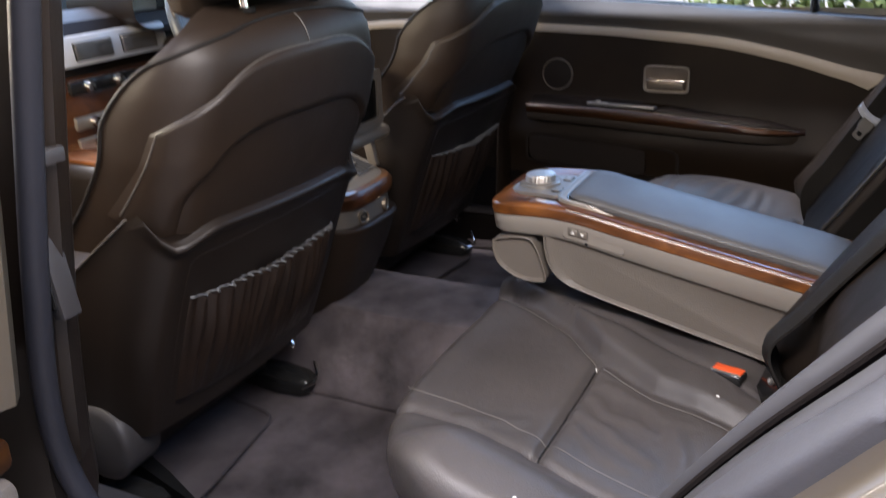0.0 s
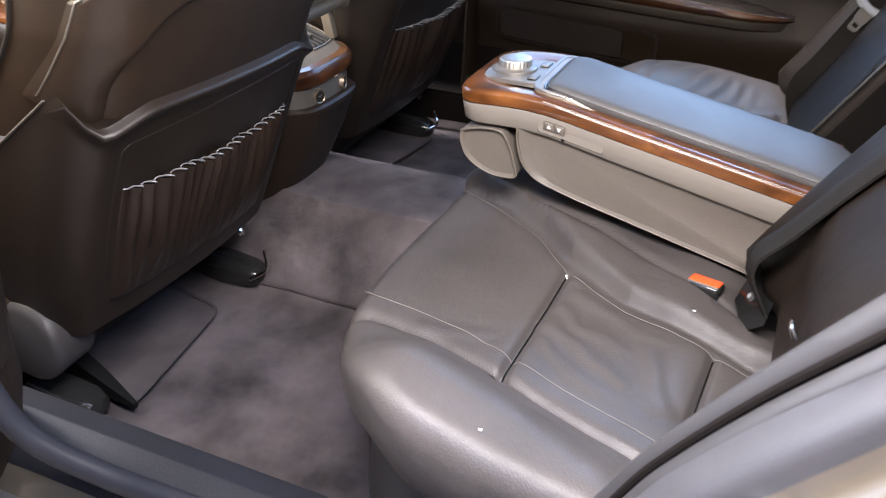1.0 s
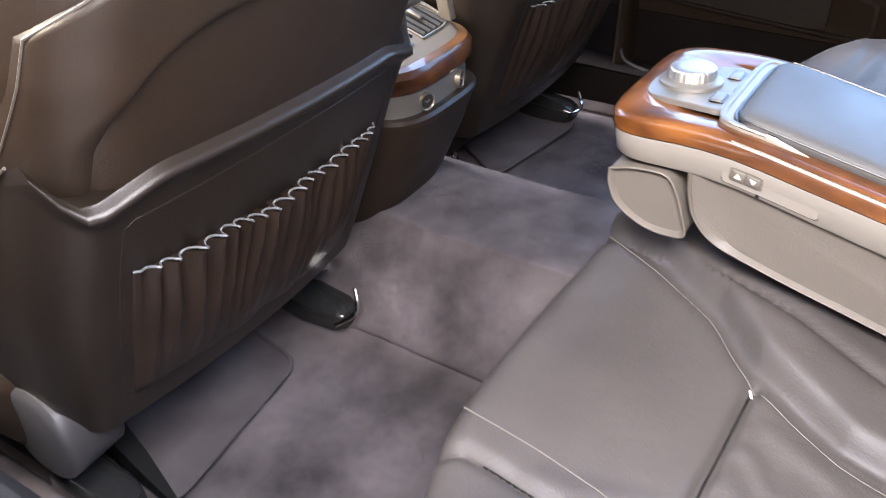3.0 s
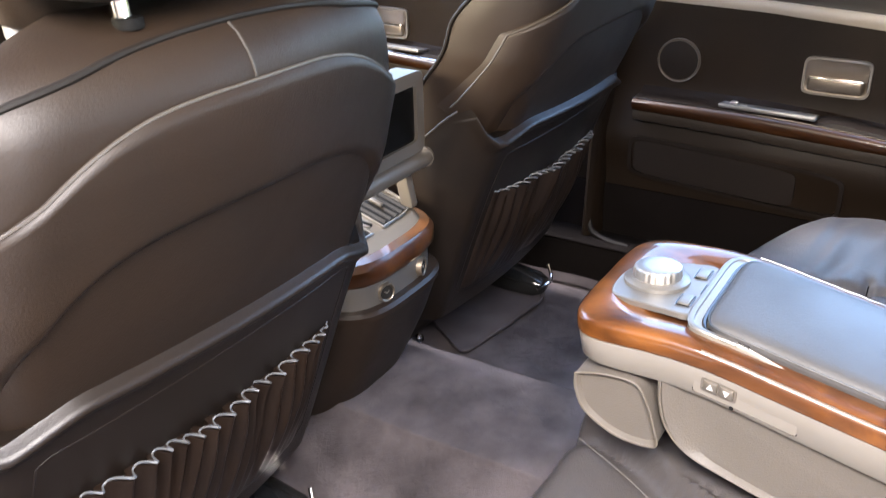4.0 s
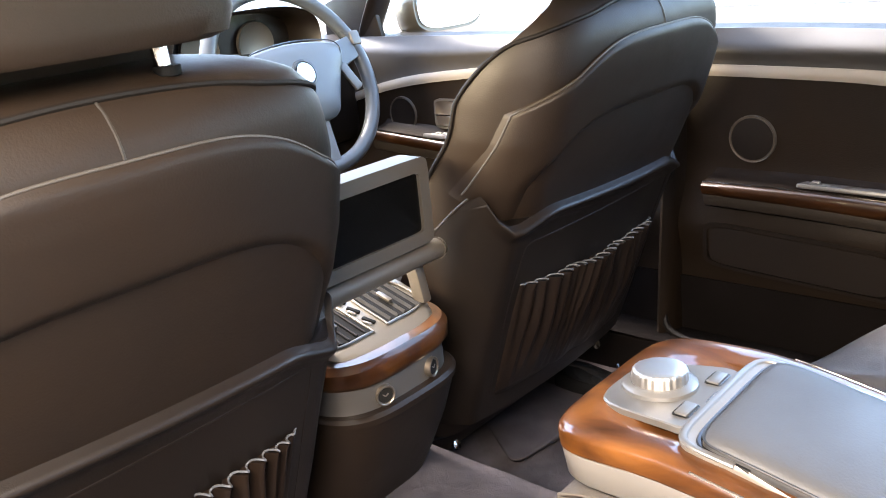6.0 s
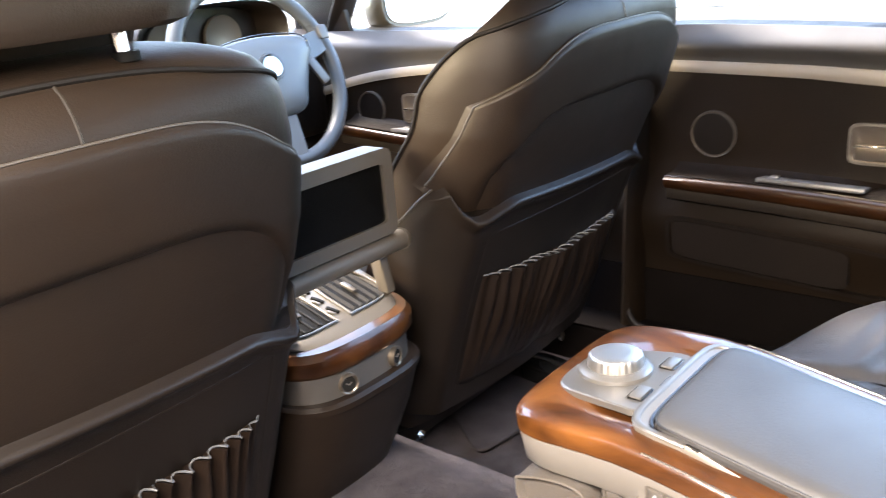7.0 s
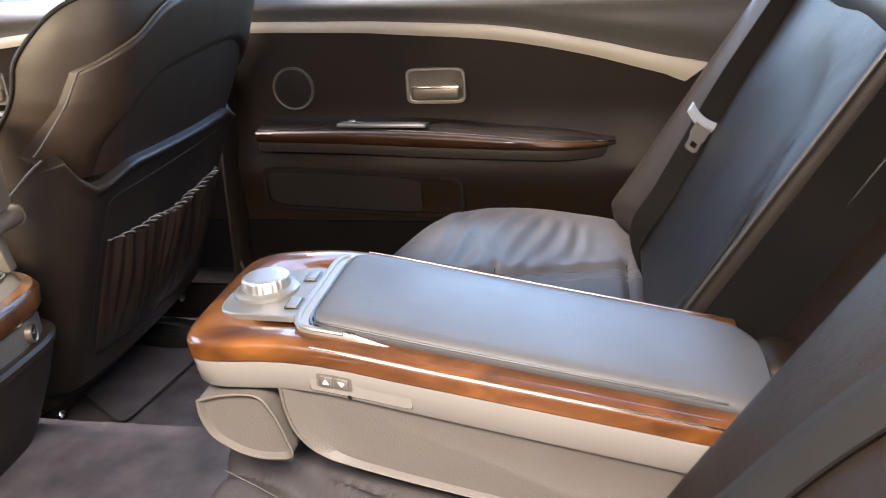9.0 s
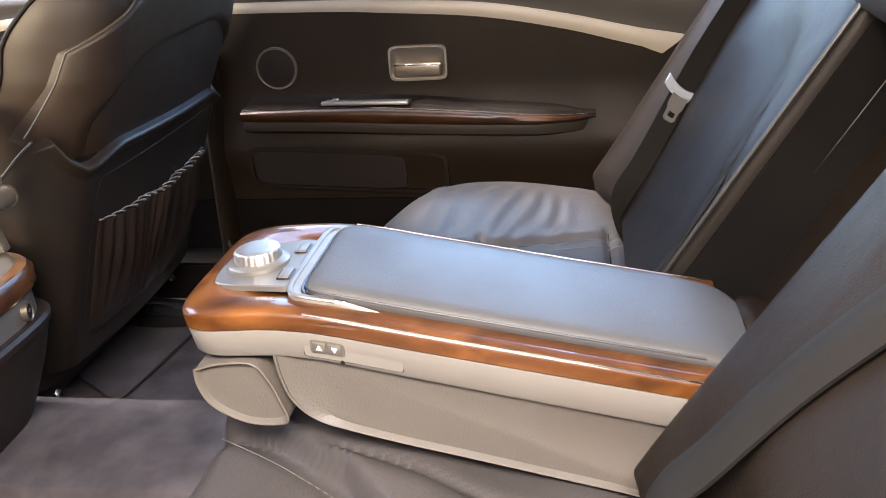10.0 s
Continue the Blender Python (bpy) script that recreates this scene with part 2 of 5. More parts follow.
def ring_frame(outer, inner, axis, a, b):
    """A flat frame between two outlines of equal count."""
    def at(p, h):
        return {"x": (h, p[0], p[1]), "y": (p[0], h, p[1]), "z": (p[0], p[1], h)}[axis]
    rings = [[at(p, a) for p in outer], [at(p, b) for p in outer], [at(p, b) for p in inner], [at(p, a) for p in inner], [at(p, a) for p in outer]]
    bm = loft(rings, caps=False)
    bmesh.ops.remove_doubles(bm, verts=bm.verts, dist=1e-6)
    return bm


def lerp(table, x):
    """Smooth reading of rows (x, values...)."""
    if x <= table[0][0]:
        return table[0][1:]
    for p, q in zip(table, table[1:]):
        if x <= q[0]:
            t = (x - p[0]) / (q[0] - p[0])
            return tuple(a + (b - a) * t for a, b in zip(p[1:], q[1:]))
    return table[-1][1:]


def smooth(a, b, x):
    t = max(0.0, min(1.0, (x - a) / (b - a)))
    return t * t * (3 - 2 * t)


def bend(pts, count):
    """A smooth curve through points (Catmull-Rom)."""
    pts = [Vector(p) for p in pts]
    full = [pts[0] * 2 - pts[1]] + pts + [pts[-1] * 2 - pts[-2]]
    out = []
    for i in range(count + 1):
        s = i / count * (len(pts) - 1)
        k = min(int(s), len(pts) - 2)
        t = s - k
        a, b, c, d = full[k:k + 4]
        out.append(0.5 * ((2 * b) + (c - a) * t + (2 * a - 5 * b + 4 * c - d) * t * t + (3 * b - a - 3 * c + d) * t ** 3))
    return out


def dist_line(x, y, line):
    """Distance to a line of pairs, signed by nothing."""
    best = 9.0
    for (ax, ay), (bx, by) in zip(line, line[1:]):
        dx, dy = bx - ax, by - ay
        t = max(0, min(1, ((x - ax) * dx + (y - ay) * dy) / (dx * dx + dy * dy)))
        best = min(best, math.hypot(x - ax - t * dx, y - ay - t * dy))
    return best


# ---- structure: ground and shell ----
lone("ground", sheet(lambda u, v: (-400 + 800 * u, -400 + 800 * v, 0.0), 8, 8), ASPHALT, "pale worn asphalt ground under and round the car", "ground", "structure")
TUN_Z = 0.45


def floor_line():
    return [(-0.66, 0.40), (-0.64, 0.315), (-0.60, 0.30), (-0.21, 0.30), (-0.165, 0.318), (-0.085, 0.432), (-0.055, TUN_Z),
            (0.095, TUN_Z), (0.120, 0.432), (0.155, 0.325), (0.19, 0.30), (0.60, 0.30), (0.64, 0.315), (0.66, 0.40)]


FL = [(p.x, p.y) for p in bend([(*p, 0) for p in floor_line()], 90)]


def floor_at(u, v):
    x, z = FL[round(u * 90)]
    y = -0.40 + 1.75 * v
    if y > 1.0:
        z += (y - 1.0) * 0.9
    return x, y, z + 0.004 * noise.noise((x * 9, y * 9, 0))


lone("floor", sheet(floor_at, 90, 60, (0, 0, -0.03)), CARPET, "dark grey carpet over the footwells and the raised tunnel", "floor", "structure")


def sill(sx, name, label):
    ob = thing(name, label, "door sill", kind="structure")
    prof = [(0.645, 0.31), (0.645, 0.40), (0.665, 0.425), (0.70, 0.435), (0.74, 0.43), (0.765, 0.41), (0.79, 0.38), (0.82, 0.36), (0.86, 0.30), (0.86, 0.20), (0.645, 0.20)]
    if sx > 0:
        prof = [(x, min(z, 0.40 - 0.15 * max(0, x - 0.665))) for x, z in prof]
    part("sill_body", prism([(sx * x, z) for x, z in prof], "y", -0.75, 1.1, 0.004), PAINT if sx < 0 else LOWCARPET, ob)
    part("sill_trim", prism([(sx * x, z + 0.004) for x, z in prof[1:6]] + [(sx * 0.70, 0.40)], "y", -0.62, 1.0, 0.002), SILLTRIM if sx < 0 else LOWCARPET, ob, "dark scuffed plastic sill trim")
    part("scuff_plate", box((sx * 0.80, -0.16, 0.378), (0.055, 0.44, 0.006), 0.002, rot=(0, sx * 22, 0)), STEEL, ob, "brushed metal scuff plate")
    return ob


sill(-1, "sill_left", "car door sill with dark trim and brushed metal scuff plate")
sill(1, "sill_right", "car door sill in dark trim beside the carpet")


def roof_at(u, v):
    y = -1.36 + 1.77 * v
    x = -0.62 + 1.24 * u
    z = 1.42 - 0.10 * abs(u * 2 - 1) ** 3 - 0.22 * max(0, (-y - 0.7) / 0.8) ** 2 - 0.10 * max(0, (y - 0.0) / 0.41) ** 2
    return x, y, z


lone("roof", sheet(roof_at, 20, 30, (0, 0, 0.04)), HEADLINER, "pale fabric headliner under the car roof", "roof", "structure")


# door cards with armrest, speaker, handle; the far side of the cabin
SLAT = mat("dull_dark_metal", (0.15, 0.13, 0.105), 0.42, metal=0.6, var=0.05, bump=0)
BOWL = mat("dark_satin_metal", (0.25, 0.21, 0.165), 0.36, metal=0.85, var=0.05, bump=0)


REACH = 1.08
# rear door armrest: y, upper edge of the wood, depth of the wood
ARM_EDGE = [(p.x, p.y, p.z) for p in bend([(-0.68, 0.654, 0.006), (-0.65, 0.658, 0.010), (-0.50, 0.672, 0.021), (-0.333, 0.685, 0.028), (-0.18, 0.6905, 0.026), (-0.014, 0.6905, 0.021), (0.05, 0.690, 0.020)], 40)]
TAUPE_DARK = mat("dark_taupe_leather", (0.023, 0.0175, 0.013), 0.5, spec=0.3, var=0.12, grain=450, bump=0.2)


def door_card(sx, name, label, y0, y1, off, rear):
    """Inner panel at x about 0.76, from y0 to y1. off shifts the fittings along y."""
    ob = thing(name, label, "car door", kind="structure")

    def skin(z, y):
        x = 0.745 + 0.02 * smooth(0.60, 0.72, z)
        x -= 0.012 * math.exp(-((z - 0.60) / 0.05) ** 2)
        if z > 0.85:
            x += 0.05 * ((z - 0.85) / 0.10) ** 2 - 0.012 * math.exp(-((z - 0.905) / 0.02) ** 2)
        return x

    line = [(-0.85, 0.757, 0.0155), (-0.80, 0.773, 0.0155), (-0.71, 0.796, 0.0150), (-0.61, 0.8215, 0.0135), (-0.46, 0.8485, 0.0125), (-0.28, 0.8615, 0.0108), (-0.20, 0.8660, 0.0100), (-0.02, 0.8705, 0.0096), (0.10, 0.872, 0.0096)]
    if not rear:
        line = [(0.0, 0.873, 0.010), (0.25, 0.873, 0.010), (0.40, 0.868, 0.010), (0.52, 0.857, 0.010), (0.66, 0.843, 0.0105), (0.76, 0.827, 0.0105), (0.86, 0.803, 0.010), (1.02, 0.755, 0.010), (1.2, 0.69, 0.010)]
    line = [tuple(p) for p in bend(line, 60)]

    def belt(y):
        return lerp(line, y)[0]

    def ledge(y):
        """Height of the window ledge."""
        return 0.936 - 0.020 * (max(0, -0.05 - y) / 0.56) ** 1.3 if rear else 0.930

    def pad_z(u, v):
        y = y0 + (y1 - y0) * u
        low = belt(y) + 0.006
        return low + (ledge(y) + 0.001 - low) * v

    def panel(u, v):
        y = y0 + (y1 - y0) * u
        z = 0.34 + (ledge(y) - 0.34) * v
        return sx * skin(z, y), y, z
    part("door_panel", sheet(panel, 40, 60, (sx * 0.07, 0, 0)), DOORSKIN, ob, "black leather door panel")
    part("top_pad", sheet(lambda u, v: (sx * (skin(pad_z(u, v), 0) - 0.0025 - 0.010 * smooth(0.1, 0.55, v)), y0 + 0.003 + (y1 - y0 - 0.006) * u, pad_z(u, v)), 40, 16, (sx * 0.006, 0, 0)), LEDGE_LIT, ob, "padded vinyl ledge under the window, paled for sky sheen")
    part("lower_panel", sheet(lambda u, v: (sx * (skin(0.35 + 0.155 * v, 0) - 0.004 + 0.003 * math.cos(v * 3)), y0 + 0.006 + (y1 - y0 - 0.012) * u, 0.345 + 0.155 * v), 24, 10, (sx * 0.006, 0, 0)), LOWCARPET, ob, "black carpeted lower panel")
    # pale curved strip under the window
    rings = []
    for y in np.linspace(-0.802 if rear else y0 + 0.005, y1 - 0.005, 34):
        z, h = lerp(line, y)
        cut = -0.020 * smooth(-0.74, -0.80, y) if rear else 0.0
        rings.append([(sx * (skin(z, y) - 0.005 + a), y + cut * b, z + h * b) for a, b in ((0, -1), (-0.003, -0.4), (-0.003, 0.4), (0.0, 1), (0.012, 1), (0.012, -1))])
    part("trim_strip", loft(rings), BEIGE, ob, "pale beige curved trim strip")
    # armrest
    a0, a1 = off - 0.668, off - 0.008

    def arm(u):
        """Place along y, height of the wood's upper edge, its depth, and how far it stands out."""
        y = a0 + (a1 - a0) * u
        tip = min(1, (y - a0) / 0.10) ** 0.5
        if not rear:
            return y, 0.694 + 0.040 * u, 0.024, tip * REACH
        return y, lerp(ARM_EDGE, y)[0], lerp(ARM_EDGE, y)[1], tip * REACH
    us = np.linspace(0.002, 1, 32)
    wood_r, beige_r, pad_r, top_r = [], [], [], []
    for u in us:
        y, z, h, tip = arm(u)
        xo = 0.757 - 0.048 * tip
        wood_r.append([(sx * x, y, zz) for x, zz in ((xo + 0.002, z - h), (xo - 0.003, z - h * 0.8), (xo - 0.006, z - h * 0.5), (xo - 0.0045, z - h * 0.2), (xo, z - 0.001), (xo + 0.006, z), (0.765, z), (0.765, z - h))])
        top_r.append([(sx * x, y, zz) for x, zz in ((xo + 0.007, z - 0.003), (xo + 0.008, z + 0.0012), (xo + 0.012, z + 0.0018), (0.740, z + 0.002), (0.756, z + 0.007), (0.768, z + 0.016), (0.770, z - 0.003))])
        beige_r.append([(sx * x, y, zz) for x, zz in ((xo + 0.007, z - h - 0.0015), (xo + 0.005, z - h - 0.010), (xo + 0.008, z - h - 0.020), (xo + 0.018, z - h - 0.0245), (0.765, z - h - 0.026), (0.765, z - h - 0.0015))])
    part("wood_strip", loft(wood_r), WOOD_SHADED, ob, "glossy walnut strip")
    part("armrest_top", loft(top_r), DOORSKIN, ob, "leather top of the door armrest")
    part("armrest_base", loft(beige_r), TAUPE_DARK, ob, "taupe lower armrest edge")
    for u in np.linspace(0.04, 0.52, 20):
        y, z, h, tip = arm(u)
        rise = 0.010 * (1 - 0.45 * math.exp(-((u - 0.36) / 0.07) ** 2)) * min(1, (0.52 - u) / 0.06 + 0.25) * min(1, (u - 0.02) / 0.08)
        pad_r.append([(sx * x, y, zz) for x, zz in ((0.757 - 0.043 * tip, z + 0.001), (0.757 - 0.040 * tip, z + 0.001 + rise * 0.8), (0.757 - 0.027 * tip, z + 0.001 + rise), (0.765, z + 0.001 + rise * 0.9), (0.765, z + 0.001))])
    part("arm_pad", loft(pad_r), LEATHER_BACK, ob, "padded leather arm rest")
    lift = arm((off - 0.247 - a0) / (a1 - a0))[1] + 0.004
    sw = part("switch_panel", box((sx * 0.731, off - 0.247, lift + 0.0010), (0.044, 0.166, 0.008), 0.003, rot=(1.0, sx * 10, 0)), SATIN, ob, "silver window switch panel")
    for k in range(4 if not rear else 3):
        part("switch", box((sx * (0.724 + 0.014 * (k % 2)), off - 0.186 - 0.02 * (k // 2), lift + 0.0065), (0.009, 0.013, 0.004), 0.0018), STEEL, sw)
    # speaker
    cx, cy, cz = (0.762, off - 0.071, 0.757) if rear else (0.762, 0.737, 0.761)
    turn = pose(sx * cx, cy, cz, 0, -sx * 90, 0)
    sp = part("speaker_ring", lathe([(0.0386, 0.0), (0.0388, 0.003), (0.0394, 0.0034), (0.0402, 0.002), (0.0402, -0.004)], 40, turn), SLAT, ob, "thin dark silver speaker ring")
    part("speaker_grille", lathe([(0.001, 0.0032), (0.02, 0.003), (0.0358, 0.002), (0.0358, -0.002)], 40, turn), PLASTIC, sp)
    # pull handle
    hc, hz = (off - 0.344, 0.7575) if rear else (0.583, 0.768)
    outer, inner = oval(hc, hz, 0.0545, 0.0325, 7), oval(hc, hz, 0.0505, 0.0285, 7)
    hf = part("handle_frame", ring_frame(outer, inner, "x", sx * 0.768, sx * 0.757), SILVER, ob, "silver pull handle surround")
    part("handle_bowl", sheet(lambda u, v: (sx * (0.757 + 0.007 * (1 - (2 * v - 1) ** 2) * (1 - (2 * u - 1) ** 6)), hc - 0.0497 + 0.0994 * u, hz - 0.0280 + 0.056 * v), 16, 16), BOWL, hf, "dark reflecting bowl")
    part("handle_lever", box((sx * 0.755, hc, hz - 0.012), (0.012, 0.090, 0.026), 0.006, 3), BOWL, hf, "bright lever")
    part("lever_edge", box((sx * 0.7495, hc, hz - 0.001), (0.004, 0.088, 0.004), 0.0015), CHROME, hf, "bright lever edge")
    # chrome line over the wood
    part("chrome_line", tube([(sx * (0.757 - 0.048 * arm(u)[3] + 0.003), arm(u)[0], arm(u)[1] + 0.0005) for u in us], 0.0016, 6), CHROME, ob, "thin chrome line")
    # pocket
    def fall(ring):
        return [(y, z + 0.055 * (y - off + 0.195)) for y, z in ring]
    po, pi = fall(oval(off - 0.194, 0.5615, 0.197, 0.042, 8)), fall(oval(off - 0.194, 0.5615, 0.190, 0.036, 8))
    pk = part("door_pocket", ring_frame(po, pi, "x", sx * 0.75, sx * 0.7315), PLASTIC, ob, "moulded pocket edge")
    part("pocket_flap", prism(fall(oval(off - 0.160, 0.5615, 0.150, 0.034, 8)), "x", sx * 0.75, sx * 0.731), POCKET, pk, "brown pocket insert")
    if rear:
        part("lock_button", lathe([(0.001, 0.016), (0.006, 0.015), (0.008, 0.012), (0.009, 0.0)], 16, pose(sx * 0.778, -0.745, 0.893, 0, -sx * 25, 0)), GRIP, ob, "small grey lock button")
    else:
        part("mirror_corner", prism([(0.800, 0.925), (0.835, 1.060), (0.99, 1.005), (0.99, 0.925)], "x", sx * 0.800, sx * 0.786, 0.004), PLASTIC, ob, "black triangular cover behind the wing mirror")
    # glass and frame
    gz = 0.945
    top = 1.34
    gx0, gx1 = 0.80, 0.68
    part("glass", sheet(lambda u, v: (sx * (gx0 + (gx1 - gx0) * v), y0 + (y1 - y0) * u, ledge(y0 + (y1 - y0) * u) - 0.004 + (top - gz) * v), 4, 4), GLASS, ob).visible_shadow = False
    return ob


door_card(1, "door_rear_right", "closed rear car door with black panel, walnut strip and silver handle", -0.90, 0.055, 0.0, True)
door_card(1, "door_front_right", "closed front car door with black panel, walnut strip and silver handle", 0.075, 1.15, 0.80, False)


def pillar(name, label, pts, r, material=PLASTIC, flat=0.5):
    return lone(name, tube(bend(pts, 16), r, 14, flat=flat), material, label, "car pillar", "structure")


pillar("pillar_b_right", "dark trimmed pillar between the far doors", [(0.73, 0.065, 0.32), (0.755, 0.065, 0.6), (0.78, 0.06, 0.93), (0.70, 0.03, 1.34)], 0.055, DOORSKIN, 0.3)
lone("door_weatherstrip", tube(bend([(0.745, 0.058, 0.90), (0.735, 0.060, 0.70), (0.722, 0.062, 0.55), (0.706, 0.064, 0.46), (0.692, 0.055, 0.418), (0.684, 0.025, 0.403), (0.680, -0.03, 0.398)], 50), 0.0065, 8), WELT, "dark rubber strip round the far rear door opening", "door seal", "structure")
pillar("pillar_a_right", "dark windscreen pillar beside the wing mirror", [(0.82, 0.90, 0.88), (0.80, 0.83, 0.98), (0.76, 0.70, 1.12), (0.68, 0.46, 1.34)], 0.030)
pillar("pillar_a_left", "dark windscreen pillar", [(-0.82, 0.90, 0.88), (-0.80, 0.83, 0.98), (-0.76, 0.70, 1.12), (-0.68, 0.46, 1.34)], 0.030)
pillar("pillar_window_right", "slim dark divider in the rear door window", [(0.805, -0.652, 0.92), (0.78, -0.650, 1.04), (0.72, -0.655, 1.32)], 0.021, GLOSS)
door_card(-1, "door_front_left", "closed front car door with black panel on the near side", 0.10, 1.15, 0.91, False)
lone("flank_left", prism([(-0.87, 0.25), (-0.93, 0.55), (-0.90, 0.88), (-0.83, 0.925), (-0.82, 0.25)], "y", 0.10, 2.0, 0.006), PAINT, "grey painted outer body side ahead of the pillar", "body side", "structure")
pillar("pillar_c_left", "broad rear roof pillar trimmed in dark fabric", [(-0.76, -1.0, 0.93), (-0.72, -1.12, 1.15), (-0.66, -1.15, 1.33)], 0.09)
pillar("pillar_c_right", "broad rear roof pillar trimmed in dark fabric", [(0.84, -1.16, 0.90), (0.74, -1.36, 1.3)], 0.10)

lone("windscreen", sheet(lambda u, v: ((-0.66 + 1.32 * u) * (1 - 0.1 * v), 1.12 - 0.72 * v - 0.1 * abs(2 * u - 1) ** 2, 0.90 + 0.43 * v), 10, 10), GLASS, "raked clear windscreen glass", "windscreen", "structure").visible_shadow = False
lone("rear_window", sheet(lambda u, v: ((-0.60 + 1.2 * u) * (1 - 0.1 * v), -1.85 + 0.55 * v, 0.98 + 0.30 * v), 8, 8), GLASS, "raked clear rear window glass", "rear window", "structure").visible_shadow = False
lone("parcel_shelf", box((0, -1.40, 0.95), (1.45, 0.95, 0.04), 0.01), PLASTIC, "dark parcel shelf behind the rear seat", "parcel shelf", "structure")
lone("firewall", box((0, 1.35, 0.60), (1.6, 0.05, 0.75), 0.01), PLASTIC, "dark bulkhead in front of the footwells", "bulkhead", "structure")
lone("rear_bulkhead", box((0, -1.12, 0.60), (1.5, 0.05, 0.70), 0.01), PLASTIC, "dark bulkhead behind the rear seat", "bulkhead", "structure")
lone("bonnet", sheet(lambda u, v: (-0.85 + 1.7 * u, 1.15 + 1.2 * v, 0.92 - 0.15 * v * v - 0.08 * abs(2 * u - 1) ** 3), 12, 10, (0, 0, -0.03)), PAINT, "grey painted bonnet beyond the windscreen", "bonnet", "structure")
lone("flank_right", prism([(0.86, 0.25), (0.93, 0.55), (0.90, 0.88), (0.83, 0.925), (0.82, 0.25)], "y", -2.2, 2.0, 0.006), PAINT, "grey painted outer body side", "body side", "structure")

# near side: pillar, jambs and the rear body
lone("pillar_b_left", loft([[(x, y + s, z) for x, y in ((-0.70, 0.055), (-0.705, 0.012), (-0.735, -0.020), (-0.775, -0.030), (-0.80, -0.025), (-0.81, 0.07), (-0.75, 0.09))] for z, s in ((0.40, 0.06), (0.50, 0.030), (0.56, 0.030), (0.64, 0.022), (0.73, 0.010), (0.84, -0.010), (0.93, -0.026), (1.06, -0.052), (1.36, -0.11))]), PLASTIC, "dark trimmed door pillar between the open near doors", "car pillar", "structure")
lone("pillar_skin_left", loft([[(x, y + s, z) for x, y in ((-0.835, -0.02), (-0.845, -0.060), (-0.862, -0.075), (-0.895, -0.065), (-0.905, 0.04), (-0.84, 0.05))] for z, s in ((0.70, 0.02), (0.9, -0.015), (1.1, -0.045), (1.36, -0.09))]), PAINT, "pale painted outer skin of the door pillar", "car pillar", "structure")
lone("door_seal_front", tube(bend([(-0.80, -0.165, 1.32), (-0.80, -0.100, 1.068), (-0.80, -0.066, 0.923), (-0.80, -0.040, 0.804), (-0.80, -0.018, 0.67), (-0.795, -0.018, 0.575), (-0.785, -0.050, 0.500), (-0.76, -0.12, 0.452), (-0.75, -0.20, 0.44), (-0.745, -0.35, 0.435), (-0.75, -0.50, 0.45), (-0.76, -0.58, 0.52)], 60), 0.014, 10), RUBBER, "black rubber door seal along pillar and sill", "door seal", "structure")
# layers round the rear of the opening, from the cabin outwards: padded trim, seal, painted jamb
EDGE_A = bend([(-0.735, -0.575, 0.44), (-0.735, -0.612, 0.54), (-0.735, -0.655, 0.635), (-0.735, -0.684, 0.690), (-0.735, -0.742, 0.778), (-0.735, -0.797, 0.853), (-0.735, -0.845, 0.915), (-0.73, -0.95, 1.05), (-0.70, -1.06, 1.18)], 60)
EDGE_B = bend([(-0.772, -0.590, 0.45), (-0.775, -0.632, 0.57), (-0.775, -0.682, 0.676), (-0.775, -0.708, 0.718), (-0.775, -0.757, 0.780), (-0.775, -0.822, 0.850), (-0.775, -0.875, 0.91), (-0.77, -0.98, 1.02), (-0.74, -1.08, 1.16)], 60)
EDGE_C = bend([(-0.815, -0.605, 0.45), (-0.82, -0.645, 0.60), (-0.82, -0.722, 0.718), (-0.82, -0.752, 0.758), (-0.82, -0.793, 0.808), (-0.82, -0.833, 0.855), (-0.82, -0.89, 0.905), (-0.815, -0.985, 1.0), (-0.78, -1.09, 1.14)], 60)


def between(a, b, rise, sink):
    """A rounded band between two edges."""
    rings = []
    for p, q in zip(a, b):
        d = q - p
        up = Vector((-d.x * 0.0, 0.75, 0.66))
        rings.append([p - up * sink, p, p + d * 0.15 + up * rise * 0.7, p + d * 0.5 + up * rise, p + d * 0.85 + up * rise * 0.7, q, q - up * sink])
    return loft(rings)


lone("jamb_trim", between(EDGE_A, [a + (b - a) * 0.50 for a, b in zip(EDGE_A, EDGE_B)], 0.010, 0.05), TRIM_GREY, "grey padded trim round the rear door opening", "door trim", "structure")
lone("jamb_trim_outer", between([a + (b - a) * 0.62 for a, b in zip(EDGE_A, EDGE_B)], EDGE_B, 0.003, 0.05), TRIM_GREY, "grey inner strip beside the door seal", "door trim", "structure")
lone("jamb_gap", tube([a + (b - a) * 0.56 + Vector((0, 0.002, 0.002)) for a, b in zip(EDGE_A, EDGE_B)], 0.0042, 8), LOWCARPET, "black rubber joint beside the door trim", "door seal", "structure")
lone("door_seal_rear", between([p + Vector((-0.002, 0, 0)) for p in EDGE_B], EDGE_C, 0.010, 0.03), SEAL, "soft grey rubber seal round the rear door opening", "door seal", "structure")


def jamb(u, v):
    """Painted body outside the seal; u along the opening, v outwards."""
    p = EDGE_C[round(u * 60)]
    w = JW[round(v * 30)]
    return p.x + w[0], p.y + 0.75 * w[1], p.z + 0.66 * w[1] - 0.02 * v


